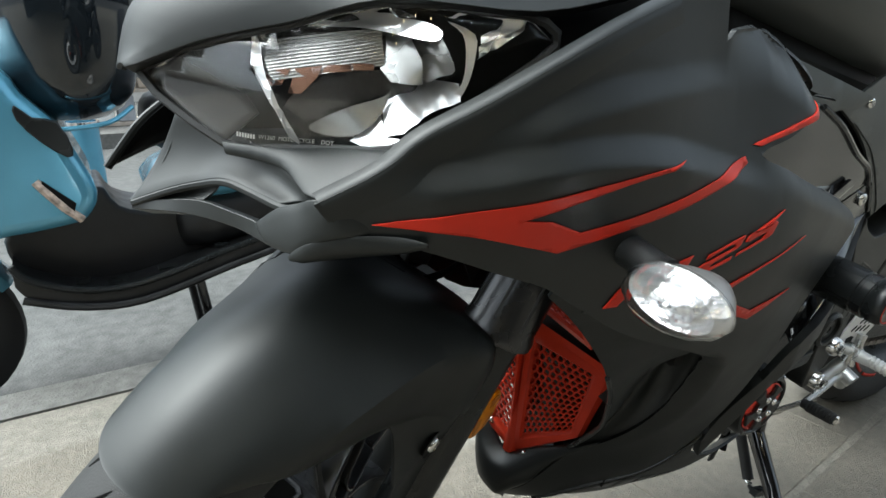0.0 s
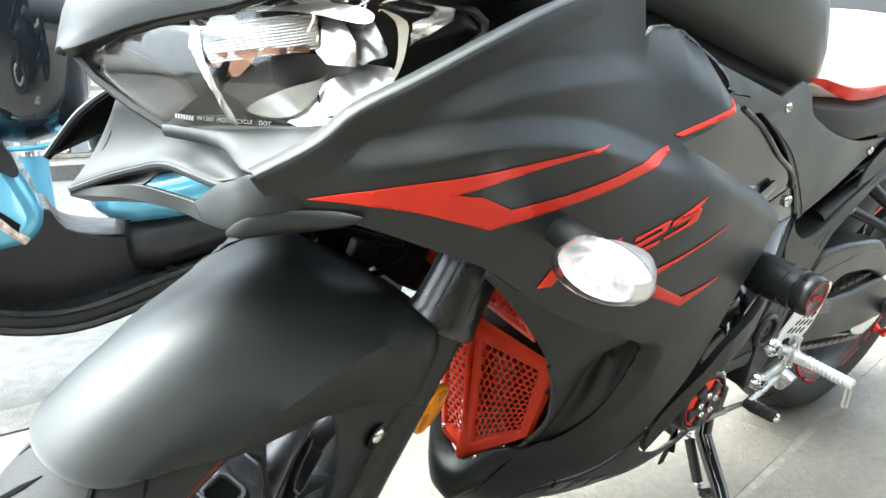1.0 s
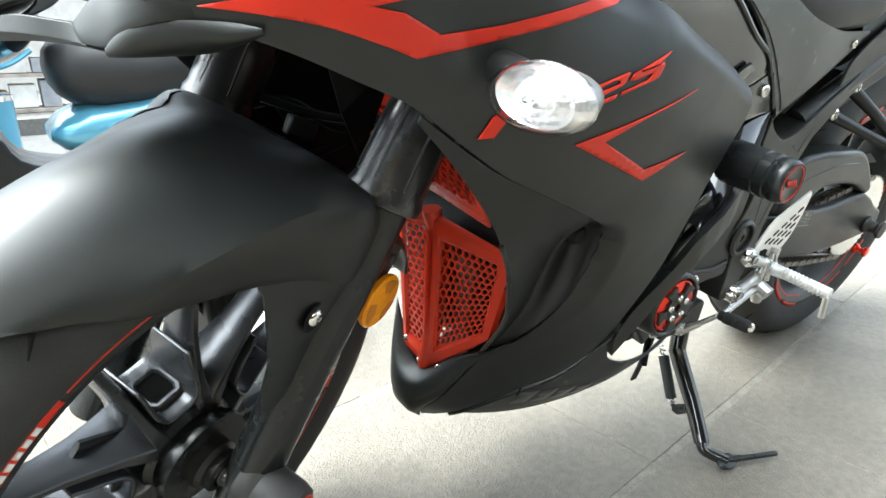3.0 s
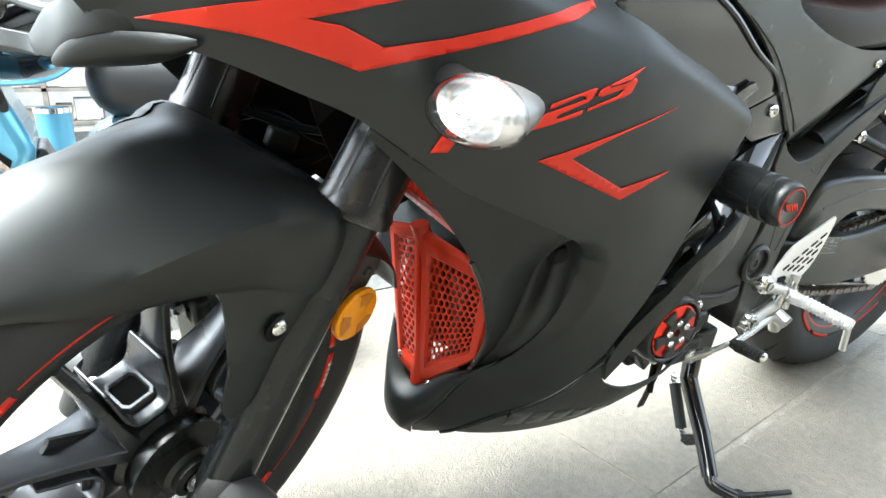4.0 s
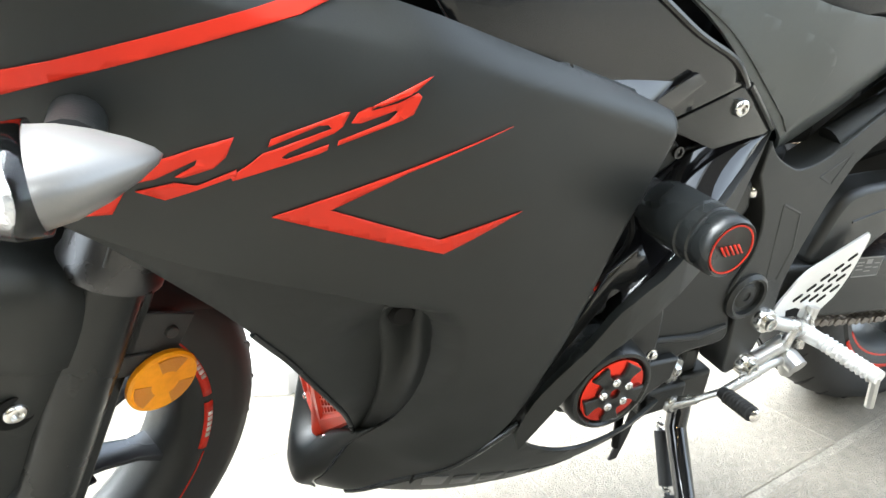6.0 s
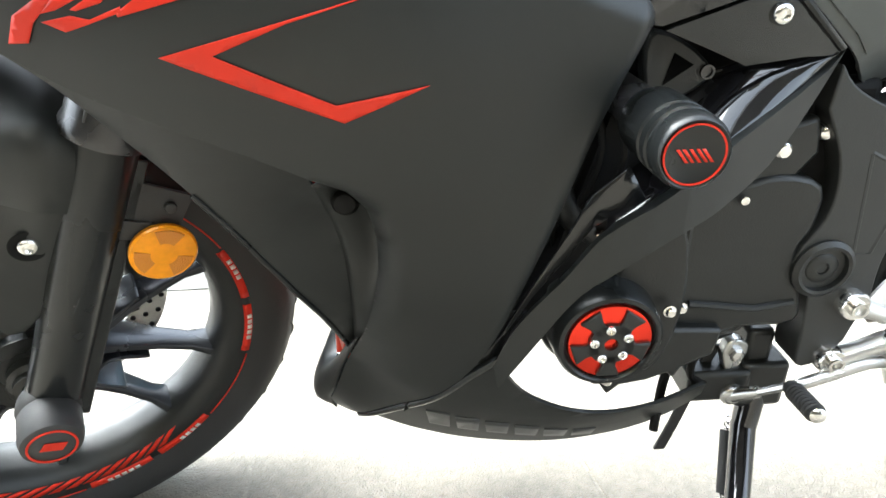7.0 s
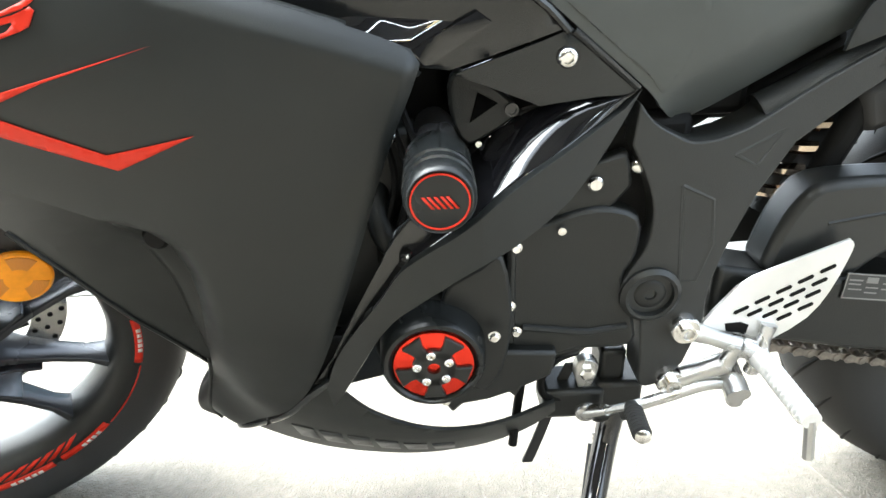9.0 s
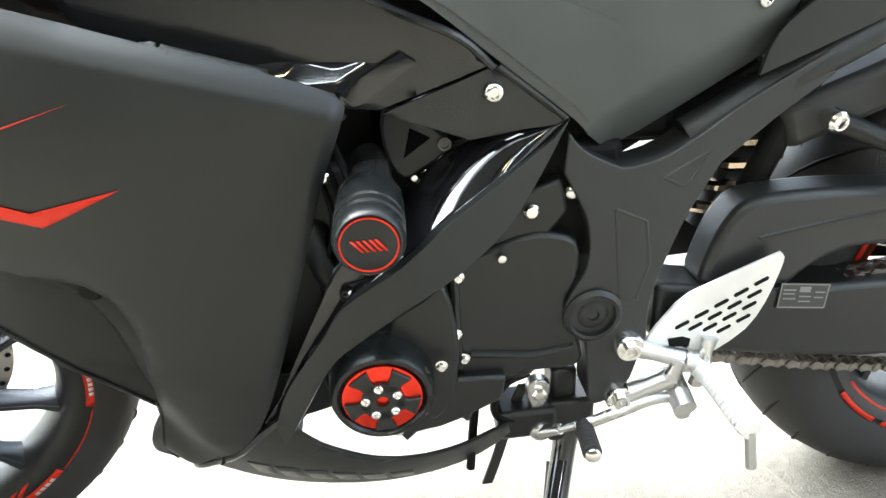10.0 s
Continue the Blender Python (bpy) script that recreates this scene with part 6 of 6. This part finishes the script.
part("grey_panel", prism(spline([(-.179, .795), (-.149, .766), (-.103, .753), (-.081, .690), (-.094, .672), (-.141, .71), (-.179, .761)], 2, True), -.2045, -.18), SATIN, sc, "dark grey inset panel", bevel=.003)
part("floorboard", prism(spline([(-.25, .48), (-.255, .40), (-.22, .335), (-.119, .290), (.021, .283), (.241, .336), (.385, .371), (.62, .44), (.64, .50), (.50, .50), (.30, .475), (.10, .485), (.0, .515), (-.035, .575), (-.07, .54), (-.11, .515)], 3, True), -.075, .19), BLACKR, sc, "black scuffed plastic floorboard", bevel=.022, segs=4)
under = spline([(-.25, .375), (-.22, .335), (-.119, .290), (.021, .283), (.241, .336), (.385, .371), (.62, .44)], 3)
part("foot_tray", prism([tuple(p) for p in under] + [(p[0], p[1] + .048) for p in reversed(under)], -.188, -.06), BLACKR, sc, "black plastic foot tray with tread ribs", bevel=.008, segs=2)
part("tray_lip", tube([(p[0], -.188, p[1] + .052) for p in under], .009, 8), SATIN, sc, "raised black tray lip")
for k in range(4):
    q = under[6 + 2 * k]
    part("tread_rib", block(.050, .030, .006, pose(q[0], -.125, q[1] + .050, 0, -12 + 5 * k)), SATIN, sc)
part("floor_lip", tube(spline([(-.24, -.19, .34), (-.119, -.196, .30), (.021, -.2, .292), (.241, -.2, .345), (.385, -.2, .38), (.60, -.19, .45)], 4), .010, 8), BLACKR, sc)
part("tail_body", loft([oval(x, -w, w, z0, z1) for x, w, z0, z1 in ((.072, .10, .555, .588), (.10, .13, .528, .62), (.16, .15, .508, .65), (.28, .165, .510, .67), (.42, .17, .54, .72), (.60, .17, .60, .80), (.85, .17, .68, .86), (1.05, .16, .76, .90))]), BLUE, sc, "blue tail body", smooth=60)
part("under_body", loft([oval(x, -w, w, z0, z1) for x, w, z0, z1 in ((.125, .06, .40, .51), (.15, .11, .37, .53), (.22, .135, .36, .54), (.40, .145, .39, .57), (.62, .145, .46, .64), (.78, .12, .54, .70))]), BLACKR, sc, "black plastic body under the tail", smooth=60)
part("seat", loft([oval(x, -w, w, z0, z1) for x, w, z0, z1 in ((.086, .05, .715, .750), (.092, .085, .690, .775), (.106, .115, .665, .793), (.135, .14, .642, .806), (.20, .155, .622, .815), (.30, .16, .622, .815), (.45, .16, .66, .83), (.75, .16, .78, .93), (.98, .15, .86, .97))]), SEATM, sc, "black seat", smooth=60)
for x, name in ((-.48, "front_wheel"), (.82, "rear_wheel")):
    w = part(name, lathe([(.09, -.05), (.15, -.055), (.19, -.05), (.215, -.03), (.22, 0), (.215, .03), (.19, .05), (.15, .055), (.09, .05)], Matrix.Translation((x, 0, .22)) @ LEFT, 40), RUBBER, sc, "black scooter wheel")
    part("rim", lathe([(0, -.03), (.05, -.035), (.1, -.04), (.13, -.045), (.13, .045), (.1, .04), (0, .03)], Matrix.Translation((x, 0, .22)) @ LEFT, 28), ALU, w)
part("front_fender", loft([[(-.48 + r * math.cos(radians(a)), y, .22 + r * math.sin(radians(a))) for y, r in ((-.075, .22), (-.065, .245), (0, .255), (.065, .245), (.075, .22))] for a in np.linspace(160, 30, 12)], closed=False), BLUE, sc, "blue front fender", solid=.004)
part("centre_stand", joined(tube([(.16, -.12, .35), (.20, -.14, .01)], .014, 10), tube([(.16, .12, .35), (.20, .14, .01)], .014, 10), tube([(.2, -.14, .02), (.2, .14, .02)], .012, 8)), GLOSS, sc, "black centre stand")

# ---- far side of the street ----
bin_ = thing("litter_bin", Matrix.Translation((-.025, 3.1, -.17)), "blue metal litter bin with a chrome rim", "bin")
part("drum", lathe([(0, 0), (.08, 0), (.08, .02), (.083, .48), (.085, .50), (.075, .50)], Matrix(), 36), BLUE, bin_, "blue metal drum")
part("rim", lathe([(.076, .495), (.088, .495), (.088, .52), (.076, .52)], Matrix(), 36, True), CHROME, bin_, "chrome rim")
tagged(part("far_pavement", block(30, 3.0, .16, pose(0, 7.0, -.12)), KERB), "grey far pavement across the street", "pavement", kind="structure")
tagged(part("far_wall", block(30, .25, 2.4, pose(0, 8.6, 1.1)), PLASTER), "pale facade across the street", "wall", kind="structure")
WOOD = material("crate_wood", (.30, .26, .22), .6, grain=.3, scale=60, blotch=.3)
shelf = thing("display_shelf", Matrix.Translation((.3, 6.2, -.04)), "wooden shop display shelf with boxes", "shelf")
for z in (.02, .32, .62):
    part("board", block(2.6, .45, .03, pose(0, 0, z)), WOOD, shelf)
for x in (-1.28, -.4, .45, 1.28):
    part("upright", block(.04, .45, .66, pose(x, 0, .33)), WOOD, shelf)
random.seed(4)
boxcols = [material("box_card_%s" % n, c, .6, blotch=.15) for n, c in (("pale", (.55, .53, .5)), ("white", (.72, .71, .68)), ("brown", (.35, .29, .23)), ("orange", (.6, .38, .2)), ("grey", (.3, .31, .33)))]
for z in (.04, .34, .64):
    x = -1.2
    while x < 1.2:
        w, h, d = random.uniform(.10, .26), random.uniform(.10, .24), random.uniform(.2, .34)
        tagged(part("cardboard_box", block(w, d, h, pose(.3 + x + w / 2, 6.2, -.04 + z + h / 2)), boxcols[random.randrange(5)], bevel=.004), "plain coloured cardboard box on the shelf", "box", "boxes on the shelf")
        x += w + random.uniform(.01, .12)

# stone pillar base standing beyond the front wheel
col = thing("pillar", pose(.40, .50, -.006), "pale stone pillar with an octagonal foot", "pillar")
part("foot", lathe([(0, 0), (.105, 0), (.105, .05), (.095, .065), (.075, .075), (.075, .10), (.068, .115), (.060, .12), (0, .12)], Matrix(), 8), PLASTER, col, "octagonal stone foot", bevel=.003)
part("shaft", lathe([(.058, .118), (.066, .13), (.066, .15), (.055, .165), (.052, .19), (0, .19)], Matrix(), 28), PLASTER, col)

# ---- pavement tiles, each a piece of its own ----
tile_me = bpy.data.meshes.new("tile")
tb = block(TILE - .003, TILE - .013, .03)
bmesh.ops.bevel(tb, geom=tb.edges[:], offset=.0015, segments=1, affect="EDGES")
tb.to_mesh(tile_me)
tb.free()
tile_me.materials.append(PAVE)
random.seed(7)
TURN_C, TURN_S = math.cos(radians(7.0)), math.sin(radians(7.0))
for j in range(-6, 3):
    for i in range(-8, 13):
        u, v = TILE * (i - 1.5) + (0 if j % 2 == 0 else TILE / 2), TILE * (j + .5)
        x, y = 1.19 + u * TURN_C - v * TURN_S, -.152 + u * TURN_S + v * TURN_C
        if y > kerb_y - .02:
            continue
        o = new("tile", tile_me)
        o.parent = pave
        o.matrix_local = pose(x, y, -.0155 + random.uniform(-.001, .001), random.uniform(-.12, .12), random.uniform(-.12, .12), math.degrees(math.atan2(TURN_S, TURN_C)))
